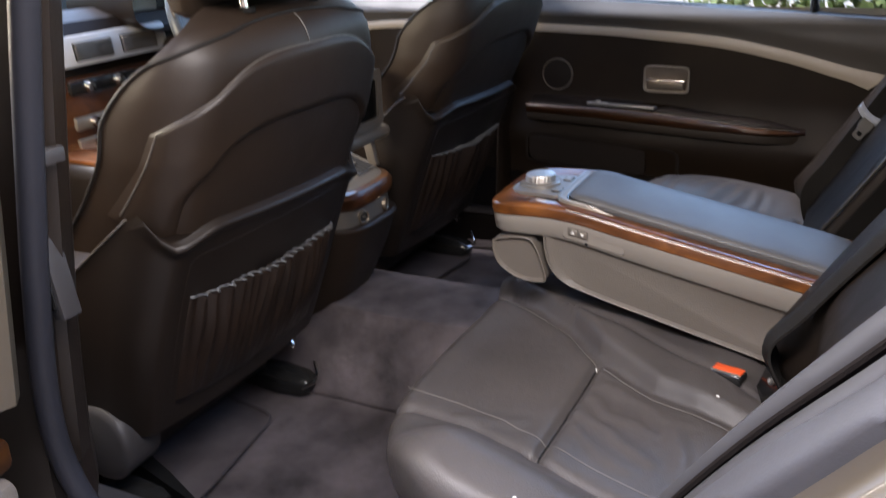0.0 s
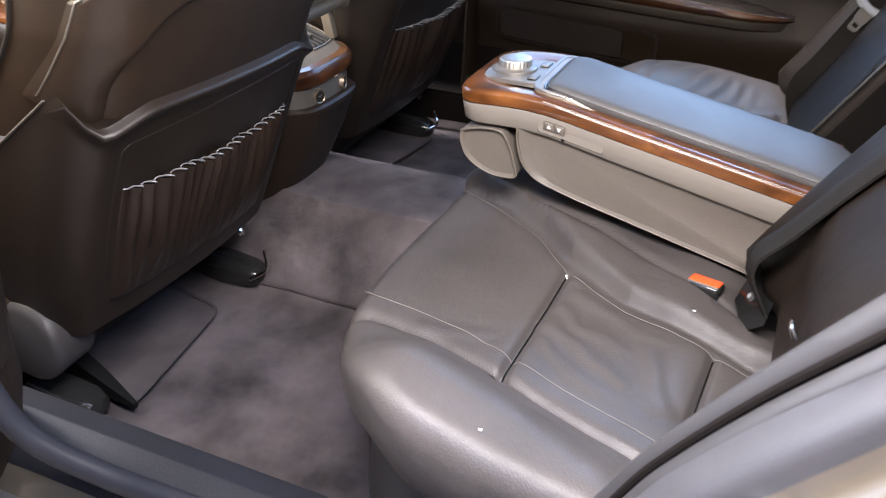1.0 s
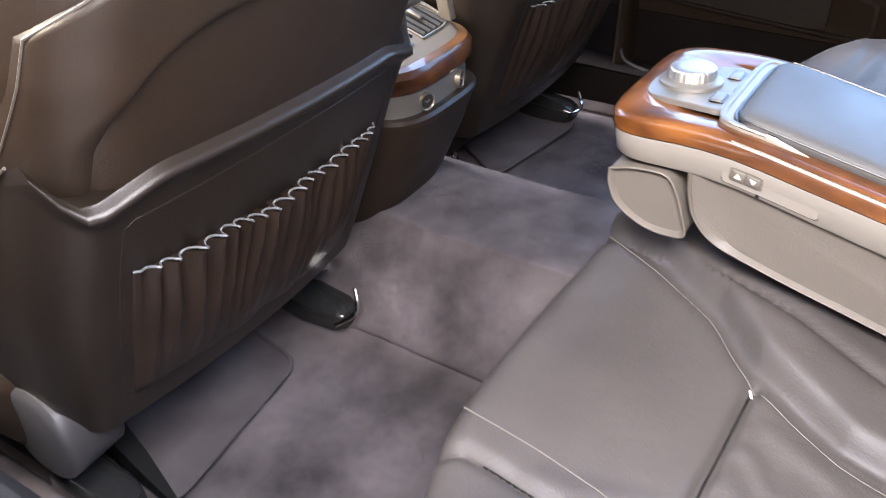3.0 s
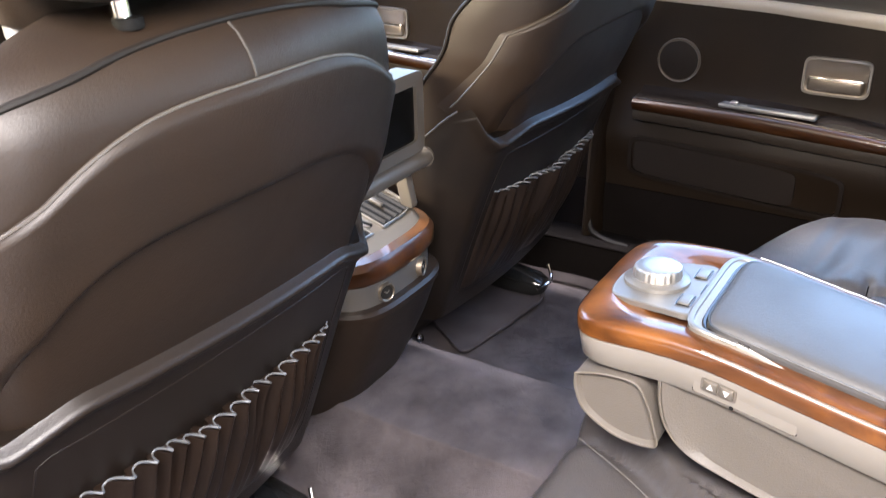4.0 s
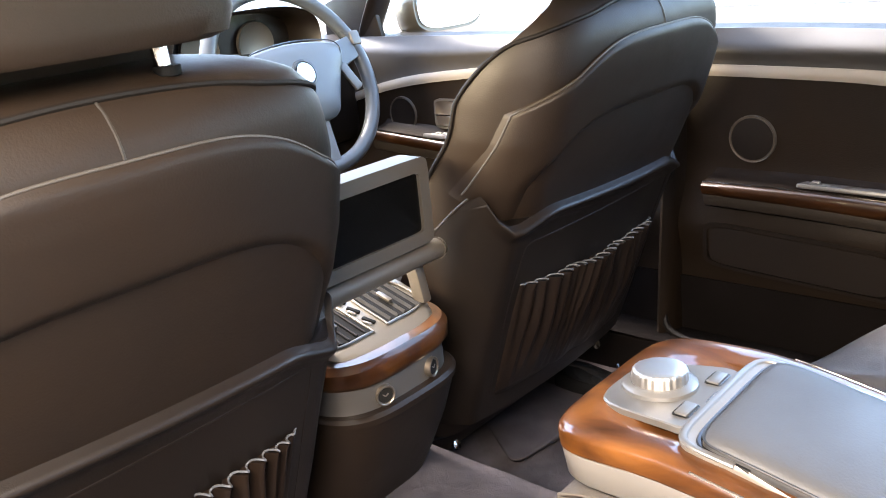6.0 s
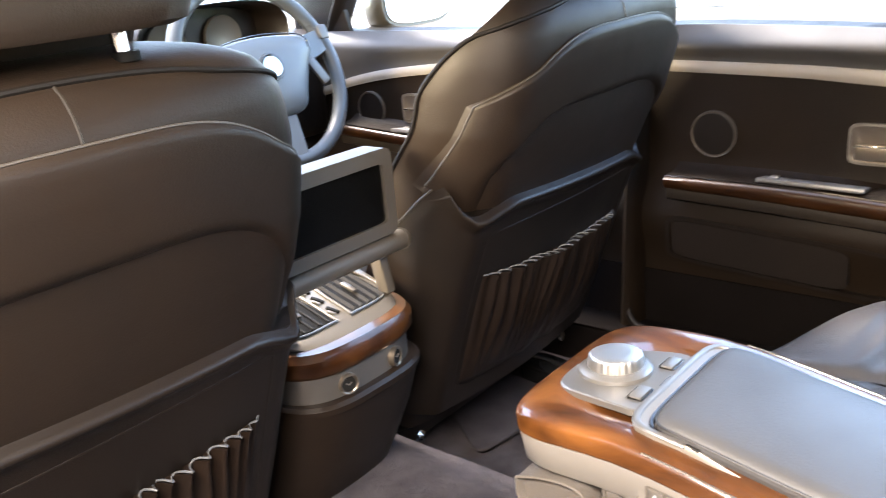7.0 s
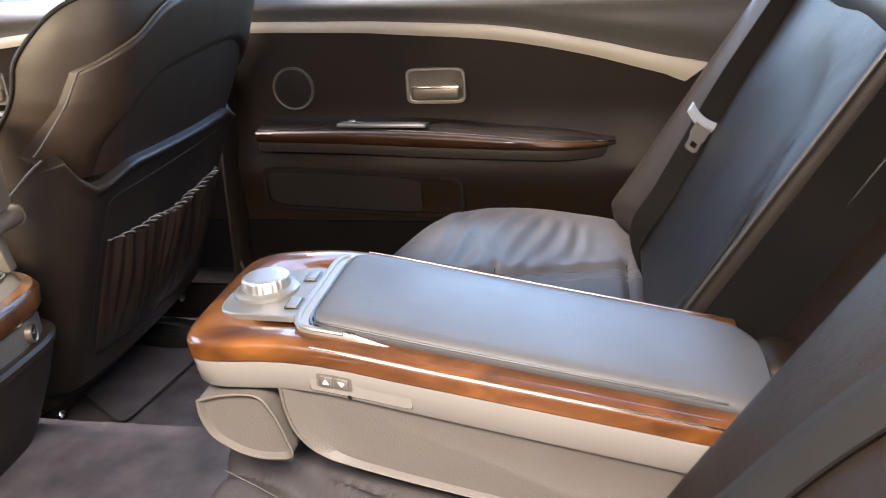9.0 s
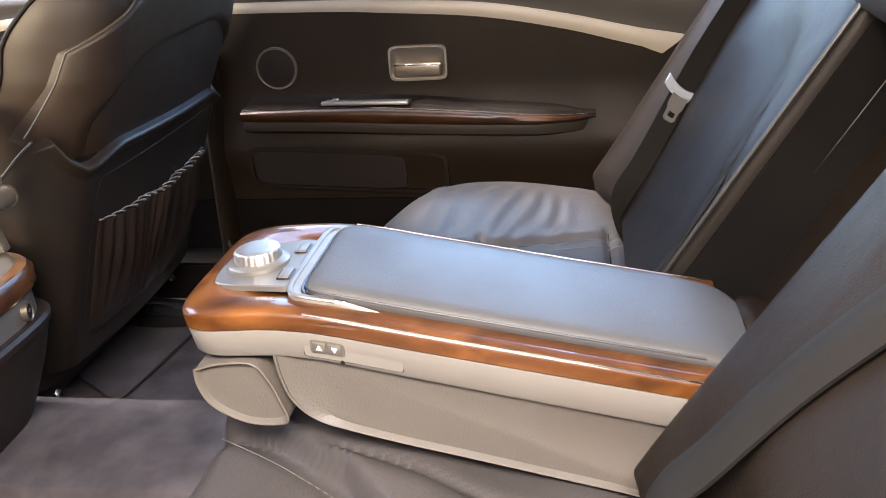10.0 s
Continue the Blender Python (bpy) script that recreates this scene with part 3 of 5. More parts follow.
JW = [(p.x, p.y) for p in bend([(0.0, -0.01, 0), (-0.004, -0.022, 0), (-0.018, -0.030, 0), (-0.034, -0.034, 0), (-0.042, -0.046, 0), (-0.058, -0.052, 0), (-0.075, -0.060, 0), (-0.088, -0.085, 0), (-0.098, -0.16, 0), (-0.10, -0.42, 0)], 30)]
lone("quarter_panel", sheet(jamb, 60, 30), PAINT, "grey beige painted rear body edge with door jamb", "body side", "structure")

st = thing("door_striker", "bright steel door latch striker on the painted jamb", "door latch", (-0.845, -0.780, 0.735))
part("striker_plate", box((0, 0, 0), (0.05, 0.006, 0.055), 0.002, rot=(20, 0, 0)), CHROME, st)
part("striker_loop", tube(bend([(-0.016, 0.0, 0.012), (-0.016, 0.03, 0.012), (0.016, 0.03, 0.012), (0.016, 0.0, 0.012)], 20), 0.004, 8), CHROME, st)

ol = thing("door_rear_left", "open rear car door with walnut trim on its panel", "car door", (-0.90, -0.02, 0), kind="structure")
part("door_shell", box((-0.03, -0.48, 0.66), (0.10, 0.95, 0.62), 0.03, 3), PAINT, ol)
part("door_panel", box((0.035, -0.46, 0.62), (0.03, 0.90, 0.54), 0.012), LEATHER, ol, "black leather panel")
part("wood_strip", box((0.06, -0.44, 0.655), (0.03, 0.86, 0.035), 0.008), WOOD_SHADED, ol, "glossy walnut strip")
part("arm_base", box((0.06, -0.44, 0.61), (0.05, 0.84, 0.05), 0.015), TAUPE, ol)
ol.matrix_basis = pose(-0.885, 0.02, 0.0, 0, 0, -76)

# belt guide and slots on the near pillar
pt = thing("pillar_trim_left", "dark pillar cover with grey belt slot pieces", "pillar trim")
part("cover", loft([[(x, y + s, z) for x, y in ((-0.735, 0.0), (-0.738, -0.024), (-0.765, -0.040), (-0.775, -0.030))] for z, s in ((0.56, 0.032), (0.73, 0.012), (0.93, -0.024), (1.06, -0.05), (1.30, -0.10))]), PLASTIC, pt)
part("hinge", box((-0.772, -0.062, 0.939), (0.028, 0.020, 0.017), 0.003), TRIM_GREY, pt, "grey steel hinge leaf")
part("hinge", box((-0.772, -0.037, 0.812), (0.026, 0.019, 0.110), 0.004, rot=(-8, 0, 0)), TRIM_GREY, pt, "grey check strap plate")
part("slot", box((-0.7855, -0.037, 0.812), (0.003, 0.009, 0.085), 0.001, rot=(-8, 0, 0)), GLOSS, pt)


# ---- front seats ----
BACK = [(0.455, 0.225, 0.068), (0.50, 0.232, 0.052), (0.60, 0.238, 0.017), (0.67, 0.239, -0.008), (0.74, 0.239, -0.036), (0.77, 0.240, -0.048),
        (0.82, 0.243, -0.066), (0.88, 0.244, -0.086), (0.93, 0.242, -0.100), (0.96, 0.237, -0.107), (0.98, 0.230, -0.110), (1.0, 0.220, -0.110), (1.015, 0.208, -0.105), (1.028, 0.191, -0.096), (1.038, 0.168, -0.083), (1.046, 0.138, -0.066), (1.051, 0.10, -0.048)]
FLANK = [(0.75, 0.190), (0.82, 0.152), (0.88, 0.130), (0.93, 0.132), (0.97, 0.108), (1.0, 0.075), (1.02, 0.050), (1.035, 0.032), (1.051, 0.022)]


def back_at(z):
    return lerp(BACK, z)


def rear_face(u, z, out=0.0, wrap=0.050, start=0.74, power=1.7):
    """Point on the rear of a front seat, u from -1 to 1 across; it is bowed and its edges wrap forwards."""
    hw, y = back_at(z)
    return hw * u, y + 0.020 * u * u + wrap * (max(0.0, abs(u) - start) / (1 - start)) ** power - out, z


def cover_face(u, z, out=0.0):
    """Point on the upholstered upper back: bowed across, with a rounded corner that runs into the flank."""
    hw, y = back_at(z)
    p, r = abs(u), 0.062
    turn = max(0.0, p - 0.74) / 0.26 * math.pi / 2
    x = (hw - r) * min(p, 0.74) / 0.74 + r * math.sin(turn)
    y += 0.020 * (x / hw) ** 2 + (lerp(FLANK, z)[0] - 0.020) * (1 - math.cos(turn))
    return math.copysign(x + out * math.sin(turn), u), y - out * math.cos(turn), z


def lip_line(u):
    """Upper edge of the lower shell across the seat."""
    return 0.784 - 0.010 * u - 0.018 * smooth(0.6, 0.93, abs(u))


def front_seat(x, label, outer, shift=0.0, lean=0.0):
    ob = thing("front_seat", label, "car seat", (x, shift, 0), "front seats")
    us = list(np.linspace(-1, 1, 49))
    # lower shell: the top edge climbs at the corners and falls forwards along the sides
    lower = []
    for t in list(np.linspace(0, 0.88, 14)) + list(np.linspace(0.90, 1.0, 16)):
        ring = []
        for u in us:
            zt = lip_line(u) + 0.040 * smooth(0.93, 1.0, abs(u))
            z = 0.455 + (zt - 0.455) * t
            lip = 0.004 + 0.010 * math.exp(-(((zt - z) - 0.011) / 0.008) ** 2) - 0.006 * smooth(0.006, 0.0, zt - z)
            px, py, pz = rear_face(u, z, lip, 0.042, 0.90, 1.15)
            ring.append((px * (1 + lip * 0.6), py, pz))
        for f in np.linspace(0.12, 1, 8):
            zt = 0.812 - 0.092 * f
            z = 0.455 + (zt - 0.455) * t
            hw, y = back_at(0.455 + 0.317 * t)
            ring.append((hw * (1.005 + 0.02 * f), y + 0.062 + 0.115 * f, z))
        for f in np.linspace(1, 0.12, 8):
            zt = 0.812 - 0.092 * f
            z = 0.455 + (zt - 0.455) * t
            hw, y = back_at(0.455 + 0.317 * t)
            ring.append((-hw * (1.005 + 0.02 * f), y + 0.062 + 0.115 * f, z))
        lower.append(ring)
    part("back_shell", loft(lower), PLASTIC, ob, "dark moulded lower back shell", 60)
    cover = []
    for z in list(np.linspace(0.75, 1.0, 30)) + [1.008, 1.015, 1.022, 1.028, 1.034, 1.040, 1.044, 1.048, 1.051]:
        hw, y = back_at(z)
        d = lerp(FLANK, z)[0]
        ring = [cover_face(u, z) for u in us]
        cover.append(ring + [(hw * 0.6, y + d + 0.012, z), (-hw * 0.6, y + d + 0.012, z)])
    part("back_cover", loft(cover), LEATHER, ob, "black leather back cover")

    def top_edge(u):
        return 0.996 - 0.079 * (abs(u) / 0.885) ** 4.2

    def panel(a, b):
        k = a * 2 - 1
        u = k * (0.925 - 0.040 * b)
        low = lip_line(k * 0.97) + 0.003 + 0.030 * smooth(0.92, 1.0, abs(k))
        z = low + (top_edge(k * 0.885) - low) * b
        zs = 0.80 + 0.108 * max(0.0, 1 - (abs(k) / 0.93) ** 4) ** 0.55
        scoop = 0.038 * smooth(zs + 0.004, zs - 0.030, z) * (1 - smooth(0.78, 0.92, abs(k)))
        lip = 0.0045 * (1 - smooth(0.965, 1.0, b)) * (1 - smooth(0.97, 1.0, abs(k)))
        return cover_face(u, z, lip + 0.0035 - scoop)
    part("upper_panel", sheet(panel, 76, 56, (0, 0.02, 0)), LEATHER, ob, "scooped leather knee panel", 50)
    # piping made pale to carry the highlight of the panel edge
    bead = [panel(0.0, b) for b in np.linspace(0.02, 1, 24)] + [panel(a, 1.0) for a in np.linspace(0.01, 0.99, 70)] + [panel(1.0, b) for b in np.linspace(1, 0.02, 24)]
    part("edge_piping", tube(bead, 0.0013, 6), EDGE_GLINT, ob, "thin edge piping of the knee panel, paled as a highlight")
    # one welt runs up the sides and over the top
    rise = list(np.linspace(0.765, 0.985, 26))
    welt = [cover_face(-1.0, z, 0.001) for z in rise] + [cover_face(u, 1.036 - 0.012 * abs(u) ** 2 - 0.031 * abs(u) ** 6, 0.001) for u in np.linspace(-0.99, 0.99, 70)] + [cover_face(1.0, z, 0.001) for z in reversed(rise)]
    part("welt", tube(bend(welt[::2], 150), 0.0028, 8), WELT, ob, "raised leather piping")
    part("centre_seam", tube([cover_face(0.0, z, 0.0003) for z in np.linspace(0.997, 1.034, 6)], 0.0013, 6), PIPING, ob)
    # highlight along the shell side, put in as a pale line
    rimline = [(-back_at(0.772)[0] * (1.007 + 0.02 * f), back_at(0.772)[1] + 0.062 + 0.115 * f, 0.8125 - 0.092 * f) for f in np.linspace(0.05, 1, 10)]
    part("shell_edge", tube(rimline, 0.0016, 6), EDGE_GLINT, ob, "thin pale line painted as a highlight on the shell edge")

    def pocket(a, b):
        u = (a * 2 - 1) * 0.74
        top = 0.676 - 0.007 * u - 0.010 * (1 - u * u)
        z = 0.495 + (top - 0.495) * b
        sag = math.sin(math.pi * min(1, 0.08 + b * 0.95)) * 0.010 + 0.004
        env = (1 - abs(u / 0.74) ** 8)
        wob = 1.6 * noise.noise((a * 5, 0.3, 0.0))
        fold = (0.5 + 0.5 * math.sin(a * 116 + 3.0 * wob)) ** 1.3 * 0.017 * b ** 1.1
        fold += 0.012 * noise.noise((a * 9 + 0.8 * b, b * 1.3, 3.1)) * (0.5 + 0.5 * b)
        return rear_face(u, z, (sag + fold) * env + 0.004, 0.042, 0.90, 1.15)
    part("map_pocket", sheet(pocket, 150, 18, (0, 0.012, 0)), GATHERED, ob, "gathered leather map pocket", 80)
    part("pocket_hem", tube([Vector(pocket(a, 1.0)) + Vector((0, -0.001, 0.002 + 0.0030 * math.sin(a * 116 + 0.9 + 4.8 * noise.noise((a * 5, 0.3, 0.0))) * min(1, 9 * a, 9 - 9 * a))) for a in np.linspace(0, 1, 200)], 0.0012, 6), HEM, ob, "wavy pale elastic pocket hem")
    rim = [(u, 0.494) for u in np.linspace(-0.74, 0.74, 12)] + [(0.785, 0.505)] + [(0.79, z) for z in np.linspace(0.53, 0.715, 8)] + [(0.785, 0.737)] + [(u, 0.744 + 0.002 * math.cos(u * 3)) for u in np.linspace(0.74, -0.74, 12)] + [(-0.785, 0.737)] + [(-0.79, z) for z in np.linspace(0.715, 0.53, 8)] + [(-0.785, 0.505)]
    part("pocket_rim", tube([rear_face(u, z, 0.0030, 0.042, 0.90, 1.15) for u, z in rim], 0.0016, 8, closed=True), PLASTIC, ob, "raised rim round the pocket")
    for px in (-0.07, 0.07):
        post = part("headrest_post", lathe([(0.0062, 0), (0.0062, 0.085)], 16, pose(px, -0.066, 1.020, -6, 0, 0)), CHROME, ob, "chrome headrest post")
        part("collar", lathe([(0.0105, -0.006), (0.0105, 0.0), (0.0098, 0.001), (0.0086, 0.001)], 16, pose(px, -0.068, 1.047, 0, 0, 0)), SIDE_BLACK, post)
    hr = []
    for z, hx, hy, yc in ((1.066, 0.06, 0.02, -0.072), (1.064, 0.105, 0.030, -0.070), (1.068, 0.122, 0.037, -0.066), (1.082, 0.131, 0.046, -0.058), (1.11, 0.135, 0.052, -0.052), (1.17, 0.135, 0.052, -0.052), (1.22, 0.130, 0.046, -0.054), (1.25, 0.115, 0.034, -0.058), (1.258, 0.07, 0.012, -0.06)):
        hr.append([(a, b, z) for a, b in oval(0, yc, hx, hy, 3.4, 48)])
    part("headrest", loft(hr), LEATHER, ob, "broad padded leather headrest")
    hf = []
    for z, hx, hy, yc in ((1.036, 0.075, 0.010, 0.0), (1.034, 0.095, 0.026, 0.002), (1.044, 0.113, 0.036, 0.004), (1.09, 0.130, 0.042, 0.004), (1.18, 0.132, 0.042, -0.002), (1.235, 0.118, 0.030, -0.01), (1.245, 0.08, 0.01, -0.012)):
        hf.append([(a, b, z) for a, b in oval(0, yc, hx, hy, 3.0, 44)])
    part("headrest_front", loft(hf), LEATHER, ob, "front cushion of the headrest")
    cu = []
    for y, hx, zt, zb in ((0.14, 0.225, 0.53, 0.40), (0.18, 0.25, 0.545, 0.38), (0.35, 0.262, 0.54, 0.37), (0.52, 0.262, 0.555, 0.38), (0.60, 0.25, 0.55, 0.40), (0.63, 0.22, 0.52, 0.43)):
        cu.append([(a, y, b) for a, b in oval(0, (zt + zb) / 2, hx, (zt - zb) / 2, 4, 40)])
    part("seat_cushion", loft(cu), LEATHER, ob, "black leather seat cushion")
    part("seat_base", box((0, 0.38, 0.375), (0.40, 0.40, 0.06), 0.015), PLASTIC, ob)
    for s in (-1, 1):
        rail = part("seat_rail", box((s * 0.20, 0.40, 0.322), (0.045, 0.54, 0.034), 0.006), PLASTIC, ob, "black steel floor rail")
        part("rail_cap", loft([[(s * 0.20 + a, y, b) for a, b in oval(0, 0.325, w, h, 3, 20)] for y, w, h in ((0.085, 0.006, 0.006), (0.088, 0.020, 0.014), (0.105, 0.027, 0.022), (0.16, 0.030, 0.028), (0.20, 0.026, 0.026))]), GLOSS, rail, "gloss rail end cap")
        if s == 1:
            part("rail_clip", tube(bend([(s * 0.19 - 0.028, 0.086, 0.336), (s * 0.19 - 0.004, 0.072, 0.342), (s * 0.19 + 0.014, 0.076, 0.348), (s * 0.19 + 0.028, 0.090, 0.364)], 12), 0.0034, 8), CHROME, rail, "bright bent metal clip")
        part("rail_bolt", lathe([(0.001, 0.006), (0.007, 0.005), (0.008, 0)], 12, pose(s * 0.197, 0.122, 0.405, 60, 0, 0)), CHROME, rail)
        if s != outer:
            continue
        part("recliner_cover", loft([[(s * (0.222 + h), 0.150 + a, 0.445 + b) for a, b in oval(0, 0, r, r * 1.1, 2.2, 28)] for h, r in ((-0.05, 0.052), (0.004, 0.055), (0.014, 0.055), (0.019, 0.051), (0.021, 0.044), (0.021, 0.002))]), TRIM_GREY, ob, "round plastic recliner cover")
    # the upper back is hinged; lean it further back than the lower shell
    for child in ob.children_recursive if lean else ():
        for v in child.data.vertices:
            if v.co.z > 0.77:
                a = radians(lean) * smooth(0.77, 0.80, v.co.z)
                dy, dz = v.co.y + 0.03, v.co.z - 0.77
                v.co.y, v.co.z = -0.03 + dy * math.cos(a) - dz * math.sin(a), 0.77 + dz * math.cos(a) + dy * math.sin(a)
    return ob


front_seat(-0.371, "black leather front seat with gathered map pocket and knee scoop", -1)
far_seat = front_seat(0.373, "black leather driving seat with gathered map pocket and knee scoop", 0, 0.009, 4.0)
far_seat.location.z += 0.004

# ---- centre console ----
con = thing("rear_console", "centre console end with vents, walnut band and dark cover", "console", (0.0, 0.010, -0.016))


def con_ring(z, hx, back, n=40):
    """Console outline at a height: curved rear, straight sides."""
    out = []
    for i in range(n):
        a = math.pi + math.pi * i / (n - 1)
        c, s = math.cos(a), math.sin(a)
        out.append((hx * math.copysign(abs(c) ** 0.55, c), back + 0.085 + 0.085 * math.copysign(abs(s) ** 0.9, s), z))
    return out + [(hx, 0.32, z), (-hx, 0.32, z)]


part("cover", loft([con_ring(z, h, b) for z, h, b in ((0.44, 0.098, 0.085), (0.50, 0.104, 0.055), (0.56, 0.109, 0.028), (0.60, 0.111, 0.014), (0.618, 0.112, 0.008), (0.624, 0.110, 0.012))]), LEATHER, con, "dark leather-look lower cover")
part("cover_lip", loft([con_ring(z, h, b) for z, h, b in ((0.616, 0.1125, 0.0065), (0.624, 0.1135, 0.0055), (0.628, 0.111, 0.010))]), LEATHER, con)
sil = part("socket_band", loft([con_ring(z, h, b) for z, h, b in ((0.615, 0.106, 0.020), (0.645, 0.106, 0.020), (0.662, 0.106, 0.022))]), VENT_METAL, con, "silver band with sockets")
for a, px, py in ((-24, -0.042, 0.0225), (24, 0.042, 0.0225)):
    m = pose(px, py - 0.004, 0.641, 90, 0, a * 0.7)
    so = part("socket", lathe([(0.0100, -0.004), (0.0100, 0.001), (0.0112, 0.002), (0.0128, 0.0015), (0.0132, -0.006)], 28, m), BOWL, sil, "thin ring of the round socket")
    part("socket_face", lathe([(0.001, 0.0002), (0.0092, 0.0002), (0.0096, -0.004)], 24, m), VENT_SLAT, so, "dark socket lid")
    bm = join(box((-0.0018, 0.0005, 0.0006), (0.005, 0.0013, 0.0008), 0, rot=(0, 0, -38)), box((0.0018, 0.0005, 0.0006), (0.005, 0.0013, 0.0008), 0, rot=(0, 0, 38)))
    bmesh.ops.transform(bm, matrix=m, verts=bm.verts)
    part("socket_mark", bm, SILVER, so)
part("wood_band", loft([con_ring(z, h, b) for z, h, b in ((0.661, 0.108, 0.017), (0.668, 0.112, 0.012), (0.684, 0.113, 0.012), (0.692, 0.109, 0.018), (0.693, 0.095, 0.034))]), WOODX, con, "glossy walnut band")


def con_top(h, b, lift, n=40):
    return [(x, y, 0.686 + lift + max(0, y - 0.03) * 0.30) for x, y, z in con_ring(0, h, b, n)]


vt = part("vent_plate", loft([con_top(0.100, 0.028, -0.01), con_top(0.100, 0.028, 0.002), con_top(0.095, 0.034, 0.006)]), SILVER, con, "silver vent plate")
SLOPE = 0.30


def on_plate(x, y, up):
    """A point over the sloping vent plate."""
    return x, y, 0.686 + 0.006 + max(0, y - 0.03) * SLOPE + up


for s in (-1, 1):
    quad = [(0.012, 0.058), (0.080, 0.066), (0.078, 0.128), (0.020, 0.136)]
    hole = part("vent_hole", loft([[on_plate(s * x, y, h) for x, y in quad] for h in (-0.006, 0.0012)]), SIDE_BLACK, vt, "black vent opening")
    ring = [on_plate(s * x, y, 0.0016) for x, y in quad]
    part("vent_rim", tube(bend(ring + ring[:1], 40), 0.0016, 6), VENT_METAL, vt, "thin silver rim of the vent")
    for k in range(5):
        x = 0.021 + 0.0122 * k
        part("slat", loft([[on_plate(s * (x + a + 0.002 * k / 4), y, h) for a, h in ((-0.0026, 0.0005), (0.0018, 0.0040), (0.0030, 0.0032), (-0.0014, -0.0003))] for y in (0.062, 0.131)]), VENT_SLAT, vt)
    part("vent_tab", box(on_plate(s * 0.047, 0.096, 0.0055), (0.007, 0.024, 0.004), 0.0015, rot=(16.7, 0, 0)), VENT_METAL, vt, "bright slider tab")
for x, y in ((0.0, 0.078), (0.0, 0.104), (0.0, 0.128)):
    part("thumb_slot", box(on_plate(x, y, 0.0006), (0.0055, 0.018, 0.004), 0.001, rot=(16.7, 0, 20)), SIDE_BLACK, vt)
    part("thumb_wheel", box(on_plate(x - 0.006, y - 0.004, 0.0012), (0.004, 0.012, 0.004), 0.0015, rot=(16.7, 0, 20)), SATIN, vt)
part("screen_latch", box(on_plate(0.004, 0.170, 0.004), (0.030, 0.008, 0.008), 0.002, rot=(16.7, 0, 0)), SATIN, vt)
part("tunnel_body", box((0, 0.62, 0.56), (0.21, 0.62, 0.26), 0.03, 3), PLASTIC, con, "dark console body between the seats")
part("tunnel_top", box((0, 0.62, 0.693), (0.17, 0.5, 0.012), 0.005), WOOD, con, "walnut console top")

SCREENRIM = mat("screen_rim", (0.115, 0.101, 0.084), 0.50, metal=0.25, var=0.05, grain=900, bump=0.03)
SCREEN = mat("blank_display", (0.004, 0.004, 0.004), 0.2, spec=0.15, var=0.05, bump=0)
scr = thing("rear_screen", "fold-up black screen in a silver frame on an arm", "screen", (0, 0.079, 0))
part("screen_frame", ring_frame(oval(0.0, 0.8225, 0.099, 0.0545, 14, 64), oval(0.0, 0.8215, 0.083, 0.0375, 18, 64), "y", -0.022, 0.012), SCREENRIM, scr, "silver screen frame")
part("screen_back", prism(oval(0, 0.8225, 0.096, 0.052, 14), "y", -0.004, 0.014, 0.003), PLASTIC, scr)
part("screen_glass", box((0.0, -0.012, 0.8215), (0.166, 0.010, 0.076), 0), SCREEN, scr, "blank black display")
part("hinge_bar", tube([(-0.11, -0.012, 0.752), (0.112, -0.012, 0.752)], 0.013, 18), SCREENRIM, scr, "silver hinge barrel")
part("hinge_cap", lathe([(0.001, 0.008), (0.012, 0.006), (0.015, 0)], 18, pose(0.112, -0.012, 0.752, 0, 90, 0)), SCREENRIM, scr)
for s in (-1, 1):
    part("arm", box((s * 0.085, 0.004, 0.722), (0.016, 0.02, 0.075), 0.004, rot=(-12, 0, 0)), SCREENRIM, scr)

# ---- rear bench ----
BENCH_SEAMS = [
    [(0.052, -0.245), (0.100, -0.335), (0.145, -0.408), (0.212, -0.470), (0.268, -0.570), (0.290, -0.65), (0.302, -0.74)],
    [(0.222, -0.476), (0.345, -0.475), (0.505, -0.475)],
    [(0.442, -0.25), (0.450, -0.32), (0.458, -0.37), (0.473, -0.43), (0.491, -0.487), (0.527, -0.60), (0.552, -0.69), (0.572, -0.76)],
    [(0.305, -0.694), (0.395, -0.691), (0.565, -0.687)],
    [(0.050, -0.25), (0.062, -0.29), (0.086, -0.37), (0.120, -0.49), (0.166, -0.607), (0.212, -0.72)],
]
BENCH_CREASES = [((0.27, -0.51), (0.32, -0.62)), ((0.31, -0.495), (0.36, -0.585)), ((0.35, -0.49), (0.42, -0.605)), ((0.39, -0.495), (0.45, -0.58)), ((0.335, -0.62), (0.45, -0.65)), ((0.42, -0.42), (0.44, -0.35))]
BENCH_EDGE = [(0.0, -0.243), (0.10, -0.236), (0.25, -0.233), (0.38, -0.238), (0.47, -0.258), (0.557, -0.303), (0.622, -0.358), (0.668, -0.42), (0.690, -0.49), (0.698, -0.55), (0.697, -0.64), (0.69, -0.82)]


SEAM_A = [(-y, x) for x, y in BENCH_SEAMS[0]]
SEAM_C = [(-y, x) for x, y in BENCH_SEAMS[2]]
SEAM_B = [(-y, x) for x, y in BENCH_SEAMS[4]]


